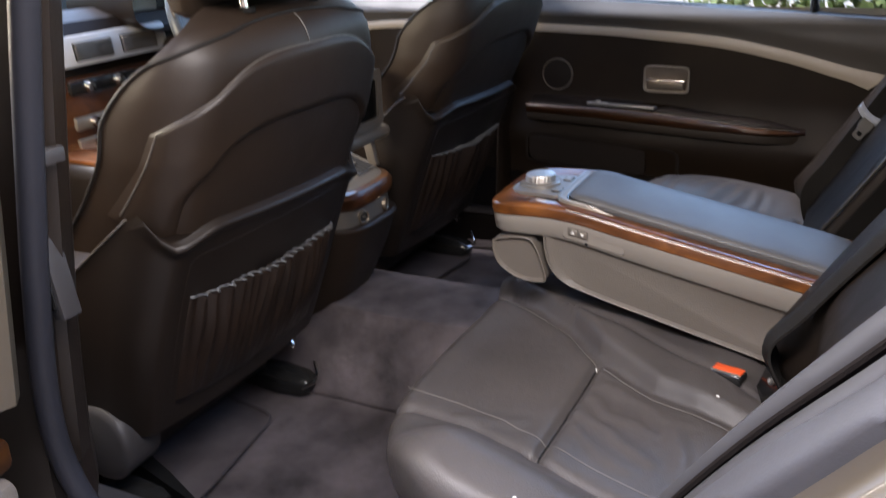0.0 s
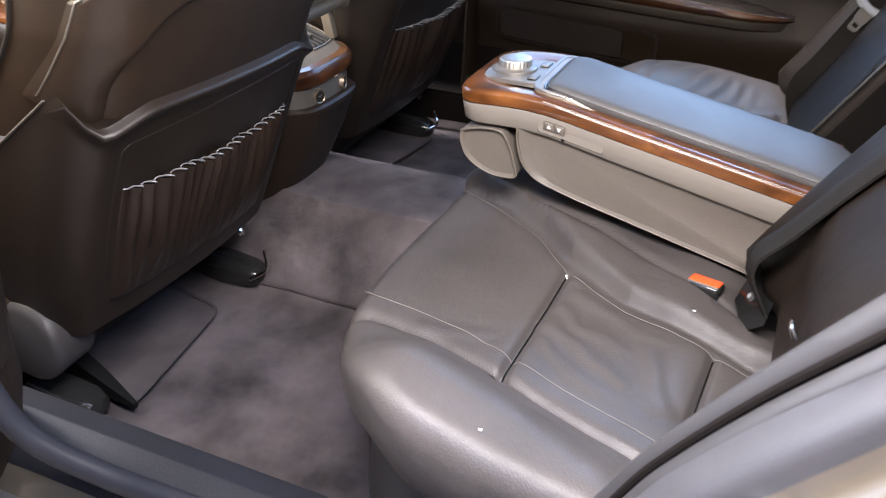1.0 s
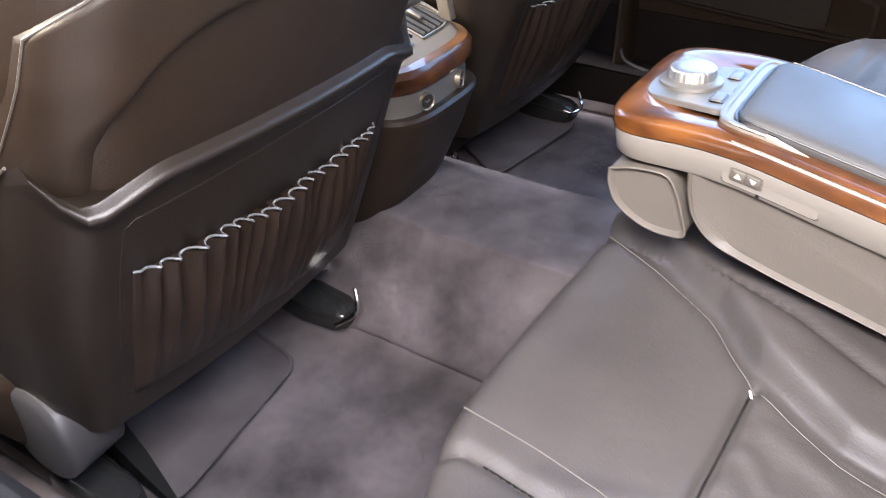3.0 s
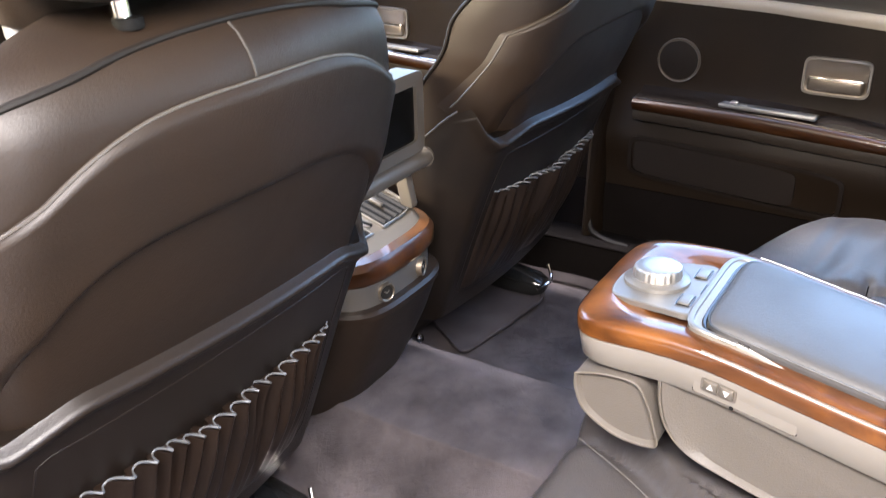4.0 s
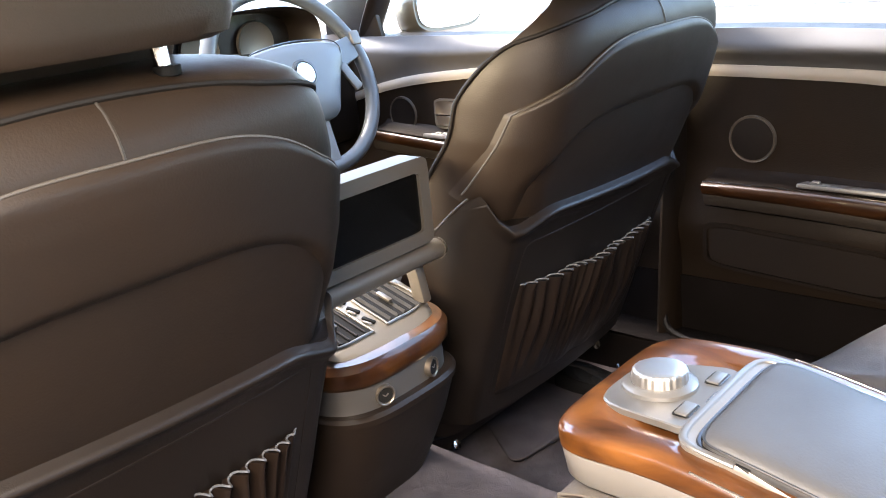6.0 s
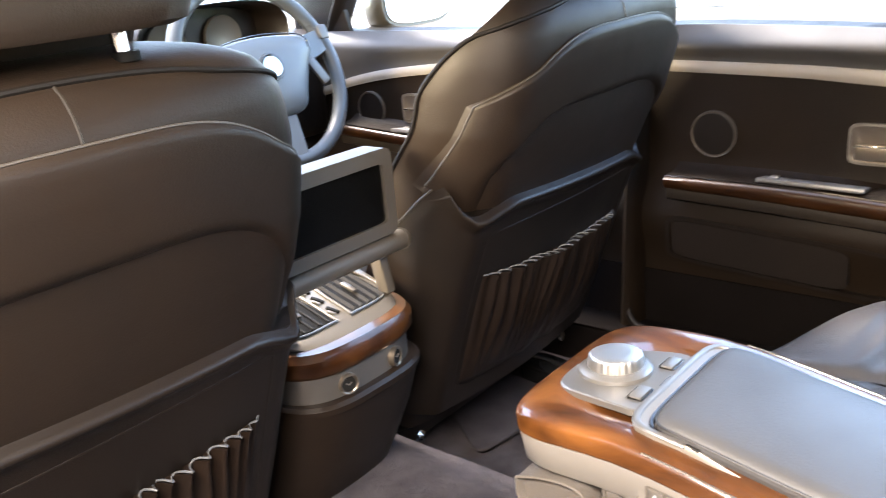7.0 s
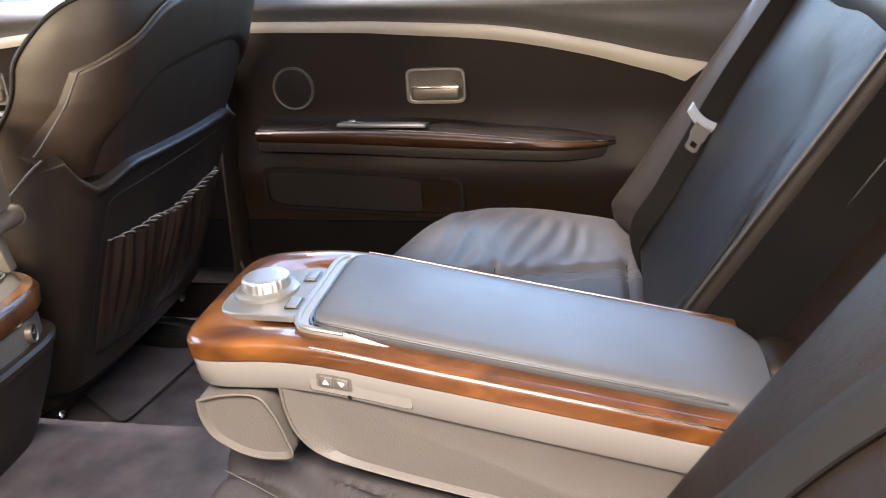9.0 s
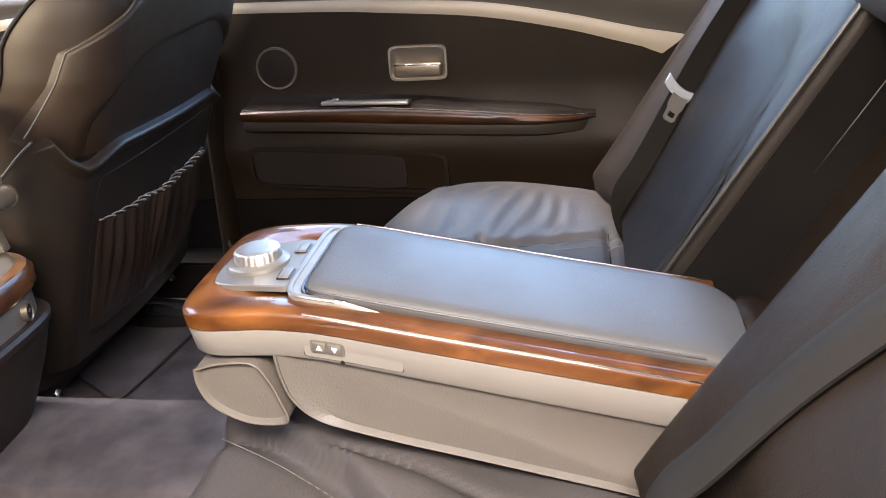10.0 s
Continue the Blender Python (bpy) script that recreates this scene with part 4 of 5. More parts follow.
def bench_z(x, y):
    ax = abs(x)
    z = 0.502 + 0.014 * smooth(-0.62, -0.33, y)
    z += (0.080 if x < 0 else 0.050) * smooth(-0.02, 0.13, ax - lerp(SEAM_C, -y)[0]) * smooth(-0.25, -0.41, y) * (1 - 0.35 * smooth(-0.5, -0.72, y))
    # raised roll along the armrest, with a seam where it meets the middle strip
    a, b = lerp(SEAM_A, -y)[0], lerp(SEAM_B, -y)[0]
    height = 0.027 * (1 - 0.45 * smooth(-0.45, -0.62, y))
    z += height * smooth(0.012, 0.040, a - ax) - 0.006 * math.exp(-((a - ax - 0.013) / 0.008) ** 2)
    z += 0.006 * math.sin(math.pi * min(1, max(0, (a - 0.02 - ax) / max(0.02, a - 0.02 - b))))
    z -= (0.03 if x < 0 else 0.012) * smooth(-0.62, -0.76, y)
    for line, depth, width in zip(BENCH_SEAMS, (0.0035, 0.009, 0.010, 0.009, 0.005), (0.005, 0.006, 0.008, 0.006, 0.006)):
        d = dist_line(ax, y, line)
        if d < 0.12:
            z -= depth * math.exp(-(d / width) ** 2) - 0.0018 * math.exp(-((d - 0.020) / 0.018) ** 2)
    if 0.21 < ax < 0.50 and -0.70 < y < -0.32:
        soft = 1.0 if x < 0 else 0.5
        for k, (p, q) in enumerate(BENCH_CREASES):
            wob = 0.012 * noise.noise((ax * 18, y * 18, k * 3.1))
            d = dist_line(ax + wob, y + wob, (p, q))
            z += soft * (0.0017 * math.exp(-(d / 0.010) ** 2) - 0.0012 * math.exp(-((d - 0.018) / 0.011) ** 2))
        z += soft * 0.0014 * noise.noise((ax * 17, y * 15, 1.7)) * smooth(-0.46, -0.51, y)
    z += 0.0015 * noise.noise((x * 11, y * 11, 5.0))
    if x > 0.34:
        w = smooth(0.40, 0.48, x) * smooth(0.66, 0.60, x) * smooth(-0.36, -0.42, y) * smooth(-0.66, -0.60, y)
        z += 0.0034 * w * math.sin(y * 165 + x * 70 + 4 * noise.noise((x * 9, y * 9, 2.2))) * (0.6 + 0.8 * noise.noise((x * 7, y * 12, 8.0)))
    return z


EDGE_HALF = bend([(*p, 0) for p in BENCH_EDGE], 170)
BENCH_LINE = [Vector((-p.x, p.y, 0)) for p in reversed(EDGE_HALF)] + EDGE_HALF[1:]


def bench_point(i, inset, zr=None, drop=0.0):
    """A point inside the plan outline; zr lifts it to the top surface less drop."""
    p = BENCH_LINE[i]
    d = (BENCH_LINE[min(i + 1, len(BENCH_LINE) - 1)] - BENCH_LINE[max(i - 1, 0)]).normalized()
    q = p + Vector((d.y, -d.x, 0)) * inset
    return q


ROLL = 0.030


def bench_rings(profile_top):
    rings = []
    count = len(BENCH_LINE)
    tops = []
    for i in range(count):
        q = bench_point(i, ROLL)
        tops.append(bench_z(q.x, q.y))
    for inset, drop in ((0.050, 0.130), (0.040, 0.115), (0.020, 0.085), (0.007, 0.055), (0.001, 0.025)):
        rings.append([(*bench_point(i, inset).xy, tops[i] - ROLL - drop) for i in range(count)])
    for k in range(9):
        a = k / 8 * math.pi / 2
        rings.append([(*bench_point(i, ROLL * (1 - math.cos(a))).xy, tops[i] - ROLL + ROLL * math.sin(a)) for i in range(count)])
    for f in np.linspace(0, 1, profile_top)[1:]:
        ring = []
        for i in range(count):
            q = bench_point(i, ROLL)
            x, y = q.x + (q.x * 0.25 - q.x) * f, q.y + (-0.82 - q.y) * f
            ring.append((x, y, bench_z(x, y)))
        rings.append(ring)
    return rings


rb = thing("rear_bench", "black leather rear bench seat with stitched panels and creases", "rear seat")
part("cushion", loft(bench_rings(170), closed=False), LEATHER_LIT, rb, "creased black leather cushion, paled to stand for daylight", 60)
part("valance", loft([[(*bench_point(i, ins).xy, z) for i in range(0, len(BENCH_LINE), 2)] for z, ins in ((0.30, 0.030), (0.36, 0.034), (0.44, 0.040), (0.47, 0.060))], closed=False), TRIM_GREY, rb, "grey moulded panel under the cushion")
for s in (-1, 1):
    for line, off in ((BENCH_SEAMS[0], 0.004), (BENCH_SEAMS[2], -0.042)):
        pts = [(s * (p.x + off), p.y, bench_z(s * (p.x + off), p.y) + 0.0004) for p in bend([(*p, 0) for p in line], 60)]
        part("stitching", tube(pts, 0.0007, 5), STITCH, rb, "pale stitching line")
    for line in BENCH_SEAMS[1:4]:
        pts = [(s * p.x, p.y, bench_z(s * p.x, p.y) + 0.0010) for p in bend([(*p, 0) for p in line], 80) if p.y < -0.295]
        part("seam", tube(pts, 0.0012, 5), SIDE_BLACK, rb, "dark sunken seam")
    if s < 0:
        for lx, ly in ((-0.660, -0.516), (-0.254, -0.656)):
            part("lint", box((lx, ly, bench_z(lx, ly) + 0.001), (0.0025, 0.004, 0.0015), 0.0006), WHITEMARK, rb, "speck of white lint")
    part("corner_thread", tube([(s * (0.222 + 0.010 * t), -0.474 - 0.004 * t, bench_z(s * (0.222 + 0.010 * t), -0.474) + 0.002) for t in (0, 0.5, 1)], 0.0012, 5), WHITEMARK, rb, "loose white thread end")


def back_line(z):
    """Front of the rear backrest at a height."""
    return -0.672 - 0.62 * (z - 0.536) - 0.12 * smooth(0.57, 0.46, z)


# near-black base that holds the shade of the recess beside the backrests
SIDE_SHADE = mat("backrest_side_shade", (0.006, 0.0052, 0.0046), 0.9, spec=0.1, var=0.2, grain=900, bump=0.2)


def bolster(z):
    """Where the seam of the inner bolster runs, as a share of the half width."""
    return lerp([(0.50, 0.97), (0.655, 0.957), (0.72, 0.937), (0.796, 0.848), (0.857, 0.776), (0.90, 0.55), (0.95, 0.35), (1.02, 0.25)], z)[0]


def backrest(s):
    rings = []
    cx, hw = (0.420, 0.303) if s > 0 else (-0.400, 0.270)
    for z in np.linspace(0.47, 1.02, 24):
        y = back_line(z)
        t = (z - 0.47) / 0.55
        w = hw * (1 - 0.04 * t)
        ring = []
        for a, b in oval(0, 0, w, 0.075, 9, 120):
            y_in = 0
            if b > 0:
                g = abs(a) / w
                seam = bolster(z) if a * s < 0 and s > 0 else 0.64
                y_in = -0.014 * (1 - smooth(seam - 0.16, seam, g)) - 0.008 * math.exp(-((g - seam) / 0.014) ** 2)
                y_in += 0.003 * noise.noise((a * 14 + s, z * 9, 2.0))
                k = math.exp(-((g - seam + 0.06) / 0.05) ** 2)
                y_in -= 0.004 * k * max(0, noise.noise((a * 20, z * 30, 4.0 + s)))
            if s > 0 and b > 0 and a > 0:
                y_in += 0.030 * smooth(0.58, 0.80, g) * (1 - smooth(0.92, 1.0, g))
            if s < 0:
                y_in -= 0.052 * smooth(1.0, 0.50, a / w) * smooth(0.71, 0.57, z)
            ring.append((cx + a, y - 0.075 + b + y_in, z))
        rings.append(ring)
    edge = abs(cx) + 0.002 - hw
    y = back_line(1.02)
    for k in range(1, 5):
        a = k / 4 * math.pi / 2
        rings.append([(cx + p, y - 0.075 + q - 0.02 * k / 4, 1.02 + 0.04 * math.sin(a)) for p, q in oval(0, 0, hw * 0.96 * (0.6 + 0.4 * math.cos(a)), 0.075 * (0.2 + 0.8 * math.cos(a)), 9, 120)])
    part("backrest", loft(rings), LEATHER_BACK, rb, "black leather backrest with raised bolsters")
    if s > 0:
        part("bolster_seam", tube([(cx - s * bolster(z) * hw * (1 - 0.04 * (z - 0.47) / 0.55), back_line(z) - 0.0075, z) for z in np.linspace(0.56, 1.0, 40)], 0.0016, 5), WELT, rb, "dark seam of the inner bolster")
    # dark sheet added over the leather side in place of shade
    part("side_panel", sheet(lambda u, v: (s * (edge - 0.006 + 0.011 * v), back_line(0.58 + 0.44 * v) - 0.030 - 0.126 * u, 0.58 + 0.44 * v), 8, 12, (s * 0.006, 0, 0)), SIDE_SHADE, rb, "near-black sheet standing in for shade on the backrest side")
    if s > 0:
        g = -s
        part("edge_piping", tube([(cx + g * hw * 0.99 * (1 - 0.04 * (z - 0.47) / 0.55), back_line(z) - 0.008, z) for z in np.linspace(0.48, 1.02, 24)], 0.0030, 8), PIPING, rb, "raised brown piping")
        part("side_stitching", tube([(s * (edge - 0.0064 + 0.011 * (z - 0.49) / 0.53), back_line(z) - 0.085, z) for z in np.linspace(0.48, 1.02, 24)], 0.0007, 6), STITCH, rb)


backrest(-1)
backrest(1)
part("side_bolster", loft([[(-(0.688 + a), y + b, z) for a, b in oval(0.01, -0.022, 0.045, 0.06, 3, 32)] for y, z in ((-0.67, 0.44), (-0.705, 0.52), (-0.76, 0.62), (-0.83, 0.74), (-0.915, 0.88), (-1.02, 1.02), (-1.08, 1.08))]), LEATHER, rb, "slim leather side bolster")
part("recess_back", box((0, -0.965, 0.76), (0.34, 0.05, 0.80), 0.01, rot=(32, 0, 0)), LEATHER, rb, "dark recess behind the armrest")
part("recess_floor", box((0, -0.86, 0.47), (0.34, 0.34, 0.05), 0.01), LEATHER, rb)

# ---- folded-down armrest ----
ar = thing("fold_down_armrest", "folded-down armrest with walnut rim, knob and leather pad", "armrest")


def arm_ring(z, hx, y0, y1, n=5.0, d=0.075, count=44):
    """Plan outline: blunt rounded front, long straight sides; y falls from 0 to the rear."""
    out = []
    for i in range(count):
        a = math.pi * i / (count - 1)
        c, s = math.cos(a), math.sin(a)
        out.append((hx * math.copysign(abs(c) ** (2 / n), c), y0 - d + d * abs(s) ** (2 / n), z))
    steps = np.linspace(y0 - d - 0.02, y1, 16)
    return out + [(-hx, y, z) for y in steps] + [(hx, y, z) for y in reversed(steps)]


def shell_ring(drop, hx, y0):
    """As arm_ring, but the lower edge falls away to the rear."""
    return [(x, y, drop - 0.008 * min(1, max(0, -0.05 - y) / 0.5) * (drop < -0.03)) for x, y, _ in arm_ring(0, hx, y0, REAR)]


REAR = -0.60
part("side_shell", loft([shell_ring(*r) for r in ((-0.052, 0.090, -0.064), (-0.052, 0.100, -0.055), (-0.049, 0.1020, -0.053), (-0.026, 0.1040, -0.050), (-0.0225, 0.1035, -0.050), (-0.022, 0.100, -0.054))]), SHELL, ar, "beige plastic side shell")
part("wood_rim", loft([arm_ring(z, h, f, REAR) for z, h, f in ((-0.0215, 0.1035, -0.050), (-0.0205, 0.1050, -0.0485), (-0.007, 0.1055, -0.048), (-0.0045, 0.1048, -0.0487), (-0.0025, 0.1030, -0.0505), (-0.0012, 0.1005, -0.053), (-0.0002, 0.096, -0.058), (0.001, 0.080, -0.072), (-0.004, 0.07, -0.085))]), WOOD, ar, "glossy walnut rim")


def plate_outline(grow, z):
    pts = [(-0.050, -0.073), (-0.028, -0.066), (0.016, -0.068), (0.040, -0.096), (0.052, -0.156), (-0.062, -0.156), (-0.057, -0.110)]
    cx, cy = 0.0, -0.112
    ring = []
    closed = [Vector((*p, 0)) for p in pts]
    n = len(closed)
    for i in range(n):
        b, c = closed[i], closed[(i + 1) % n]
        for j in range(8):
            t = j / 8
            ring.append(b + (c - b) * t)
    out = []
    m = len(ring)
    for i in range(m):
        p = sum((ring[(i + k) % m] for k in range(-3, 4)), Vector()) / 7
        out.append((cx + (p.x - cx) * grow, cy + (p.y - cy) * grow, z))
    return out


cpl = part("control_plate", loft([plate_outline(g, z) for g, z in ((1.02, -0.004), (1.02, 0.0016), (0.995, 0.0026), (0.96, 0.0022))]), SATIN, ar, "silver control plate")


def taper(h, f):
    """Surround outline with enough points along its sides to narrow to the rear."""
    ring = [(x, y) for x, y, _ in arm_ring(0, h, f, REAR, 7.0, 0.05)[:44]]
    steps = list(np.linspace(f - 0.06, REAR, 14))
    return ring + [(-h, y) for y in steps] + [(h, y) for y in reversed(steps)]


OFF = -0.0045
surround = []
for z, h, f in ((-0.004, 0.0815, -0.146), (0.003, 0.0815, -0.146), (0.0060, 0.0790, -0.149), (0.003, 0.0735, -0.163)):
    surround.append([(x + OFF, y, z - 0.013 * smooth(-0.20, -0.30, y)) for x, y in taper(h, f)])
part("pad_surround", loft(surround), PADRIM, ar, "taupe satin pad surround")
front_rim = [p for p in taper(0.0797, -0.148)[:44]]
part("rim_line", tube([(x + OFF, y, 0.0055) for x, y in front_rim], 0.0033, 8, flat=0.6), SATIN, ar, "bright silver rim round the pad front")


def pad_ring(h, f):
    """Pad outline with rounded rear corners."""
    whole = arm_ring(0, h, f, REAR + 0.03, 7.0, 0.05)
    ring = whole[:59]
    r = min(0.028, h)
    left = [(-h + r - r * math.cos(a), -0.59 - r * math.sin(a), 0) for a in np.linspace(0, math.pi / 2, 8)]
    right = [(h - r + r * math.sin(a), -0.59 - r * math.cos(a), 0) for a in np.linspace(0, math.pi / 2, 8)]
    return ring + left + right + whole[61:]


pad = []
for z, h, f in ((0.000, 0.0745, -0.164), (0.004, 0.076, -0.162), (0.008, 0.0765, -0.162), (0.0115, 0.0745, -0.164), (0.0145, 0.070, -0.170), (0.0162, 0.061, -0.182), (0.0170, 0.044, -0.205), (0.0174, 0.024, -0.228), (0.0175, 0.0, -0.25)):
    pad.append([(x + OFF, y, z - 0.008 * smooth(-0.57, -0.62, y)) for x, y, _ in pad_ring(h, f)])
pad = loft(pad, caps=False)
bmesh.ops.remove_doubles(pad, verts=pad.verts, dist=0.0002)
part("pad", pad, LEATHER_PAD, ar, "smooth leather arm pad, paled for window sheen")
part("pad_seam", tube([(x + OFF, y, 0.0095) for x, y, _ in arm_ring(0, 0.0762, -0.1622, REAR + 0.03, 7.0, 0.05)[:60]], 0.0012, 6), PIPING, ar)
part("pad_gap", tube([(x + OFF, y + 0.0012, 0.0045) for x, y, _ in arm_ring(0, 0.0778, -0.1605, REAR + 0.03, 7.0, 0.05)[:44]], 0.0022, 6), GLOSS, ar, "dark joint round the pad front")
KX, KY = -0.004, -0.099
def fluted(bm):
    """Shallow flutes round a turned knob's wall."""
    for v in bm.verts:
        dx, dy = v.co.x - KX, v.co.y - KY
        r = math.hypot(dx, dy)
        if r > 0.0205 and v.co.z > 0.008:
            g = 1 + 0.016 * math.cos(24 * math.atan2(dy, dx))
            v.co.x, v.co.y = KX + dx * g, KY + dy * g
    return bm


kn = part("knob", fluted(lathe([(0.001, 0.0185), (0.010, 0.0181), (0.0190, 0.0185), (0.0210, 0.0172), (0.0218, 0.0150), (0.0224, 0.0065), (0.0245, 0.005), (0.0245, 0.0)], 144, pose(KX, KY, 0.0015))), STEEL, cpl, "turned metal rotary knob")
part("knob_base", lathe([(0.0245, 0.0065), (0.0280, 0.0050), (0.0298, 0.0035), (0.0303, 0.0)], 48, pose(KX, KY, 0.0015)), SATIN, kn)
for bx, by in ((-0.034, -0.135), (-0.005, -0.149), (0.026, -0.134)):
    part("button", box((bx, by, 0.0030), (0.021, 0.0105, 0.003), 0.0012), SATIN, cpl, "small oblong button")
    part("button_gap", ring_frame(oval(bx, by, 0.0112, 0.0068, 10, 32), oval(bx, by, 0.0101, 0.0057, 10, 32), "z", 0.0010, 0.0027), GLOSS, cpl)
part("hinge_cover", loft([[(x, -0.635 - 0.03 * t, b) for x, b in oval(0.050, -0.022, 0.040 * w, 0.026 * w, 2.6, 28)] for t, w in ((-0.6, 0.7), (-0.3, 0.95), (0.3, 1.0), (1.2, 1.0))]), LEATHER, ar, "rounded leather hinge cover")
for s in (-1, 1):
    part("inlay", tube([(s * 0.1032, y, -0.0026) for y in np.linspace(-0.17, REAR, 12)], 0.0013, 8), CHROME, ar, "thin bright inlay line")
# switch insert on the side
XS = -0.1025
sp_ = part("switch_insert", ring_frame(oval(-0.2160, -0.0375, 0.0505, 0.0125, 16, 48), oval(-0.2160, -0.0375, 0.0497, 0.0117, 16, 48), "x", XS, XS + 0.010), POCKET, ar, "fine joint of the switch insert")
part("insert_face", prism(oval(-0.2160, -0.0375, 0.0496, 0.0116, 16, 48), "x", XS - 0.0006, XS + 0.010), SHELL, sp_)
sw_ = part("rocker_frame", prism(oval(-0.191, -0.0365, 0.0175, 0.0074, 8, 40), "x", XS - 0.0016, XS + 0.006), TAUPE, sp_, "dark rocker switch")
for dy, up in ((0.0078, 1), (-0.0078, -1)):
    part("rocker", box((XS - 0.0016, -0.191 + dy, -0.0365), (0.003, 0.014, 0.0110), 0.0012), SILVER, sw_)
    bm = bmesh.new()
    tri = [bm.verts.new((XS - 0.0034, -0.191 + dy + a, -0.0365 + b * up)) for a, b in ((-0.0034, -0.0025), (0.0034, -0.0025), (0.0, 0.0032))]
    bm.faces.new(tri)
    part("arrow_mark", bm, WHITEMARK, sw_)
part("insert_pin", lathe([(0.001, 0.001), (0.0022, 0.001), (0.0022, -0.002)], 10, pose(XS, -0.205, -0.0505, 0, -90, 0)), GLOSS, sp_)


def padded(name, outline, label, x0, x1):
    """A padded block: side outline of (y, z) drawn across, edges rolled, with piping."""
    ring = bend([(0, *p) for p in outline], 90)
    cy = sum(p.y for p in ring) / len(ring)
    cz = sum(p.z for p in ring) / len(ring)
    rings = []
    for x, g in ((x0 + 0.006, 0.90), (x0 + 0.0015, 0.955), (x0, 0.985), (x0 + 0.002, 1.0), (x0 + 0.02, 1.0), (x1 - 0.02, 1.0), (x1 - 0.002, 1.0), (x1, 0.985), (x1 - 0.0015, 0.955), (x1 - 0.006, 0.90)):
        rings.append([(x, cy + (p.y - cy) * g, cz + (p.z - cz) * g) for p in ring])
    blk = part(name, loft(rings), TAUPE, ar, label)
    for x in (x0 + 0.001, x1 - 0.001):
        part("piping", tube([(x, p.y, p.z) for p in ring], 0.0015, 6), PIPING_TAUPE, blk, "paler piping")


padded("front_pad", [(-0.062, -0.066), (-0.085, -0.060), (-0.115, -0.061), (-0.128, -0.080), (-0.136, -0.105), (-0.140, -0.129), (-0.120, -0.133), (-0.096, -0.127), (-0.072, -0.108), (-0.063, -0.085), (-0.062, -0.066)], "taupe leather nose pad", -0.104, 0.104)
padded("side_pad", [(-0.136, -0.046), (-0.25, -0.048), (-0.42, -0.056), (REAR, -0.066), (REAR, -0.150), (-0.48, -0.147), (-0.33, -0.140), (-0.22, -0.135), (-0.170, -0.128), (-0.148, -0.108), (-0.139, -0.080), (-0.136, -0.046)], "taupe leather body of the armrest", -0.0998, 0.0998)

# the armrest is crowned: level in front, falling to the rear
ARM_Y = [(-0.90, -1.09), (-0.60, -0.795), (-0.2665, -0.482), (-0.191, -0.408), (-0.166, -0.384), (-0.137, -0.351), (-0.099, -0.308), (-0.05, -0.250), (0.0, -0.195)]
ARM_TOP = [(-1.10, 0.590), (-0.734, 0.6525), (-0.60, 0.6770), (-0.482, 0.6985), (-0.41, 0.7125), (-0.375, 0.7170), (-0.345, 0.7175), (-0.306, 0.7155), (-0.25, 0.7120), (-0.19, 0.709)]
for child in ar.children_recursive:
    for v in child.data.vertices:
        y = lerp(ARM_Y, v.co.y)[0]
        v.co = v.co.x * 1.07, y, v.co.z + lerp(ARM_TOP, y)[0]
ar.matrix_basis = pose(-0.008, 0, 0)

# ---- belts and buckle ----
bk = thing("belt_buckle", "seat belt buckle with orange button sunk in the bench", "buckle", (-0.176, -0.657, 0.495, 0, 6, -12))
part("housing", box((0, 0, 0), (0.030, 0.050, 0.046), 0.006, 3), GLOSS, bk)
part("button", box((0.001, 0, 0.0215), (0.022, 0.043, 0.006), 0.002), ORANGE, bk, "bright orange release button")
part("button_edge", box((-0.0125, 0, 0.0222), (0.003, 0.044, 0.003), 0.001), SATIN, bk, "pale edge of the button")
part("slot", box((-0.0145, 0, 0.008), (0.003, 0.034, 0.004), 0.001), SIDE_BLACK, bk)

fb = thing("seat_belt", "black seat belt webbing with steel tongue over the backrest", "seat belt")
BELT_LINE = [(0.585, -0.925, 0.95), (0.572, -0.880, 0.880), (0.556, -0.832, 0.805), (0.534, -0.794, 0.743), (0.510, -0.770, 0.705), (0.484, -0.735, 0.648), (0.474, -0.706, 0.600), (0.478, -0.715, 0.545), (0.48, -0.74, 0.50)]
ribbon = bend(BELT_LINE, 60)
web = []
for k, p in enumerate(ribbon):
    d = (ribbon[min(k + 1, 60)] - ribbon[max(k - 1, 0)]).normalized()
    w = d.cross(Vector((-0.86, -0.36, 0.36))).normalized() * 0.0175
    n = w.cross(d).normalized() * 0.0012
    web.append([p - w - n, p + w - n, p + w + n, p - w + n])
part("webbing", loft(web), BELT, fb)
tp, td = Vector(BELT_LINE[3]), (Vector(BELT_LINE[4]) - Vector(BELT_LINE[3])).normalized()
tw = td.cross(Vector((-0.86, -0.36, 0.36))).normalized()
tn = tw.cross(td).normalized()
face = 1 if tn.x < 0 else -1


def on_belt(a, b, h):
    """Point beside the tongue: a across, b along the belt, h off its face towards the cabin."""
    return tp + tw * a + td * b + tn * (face * h)


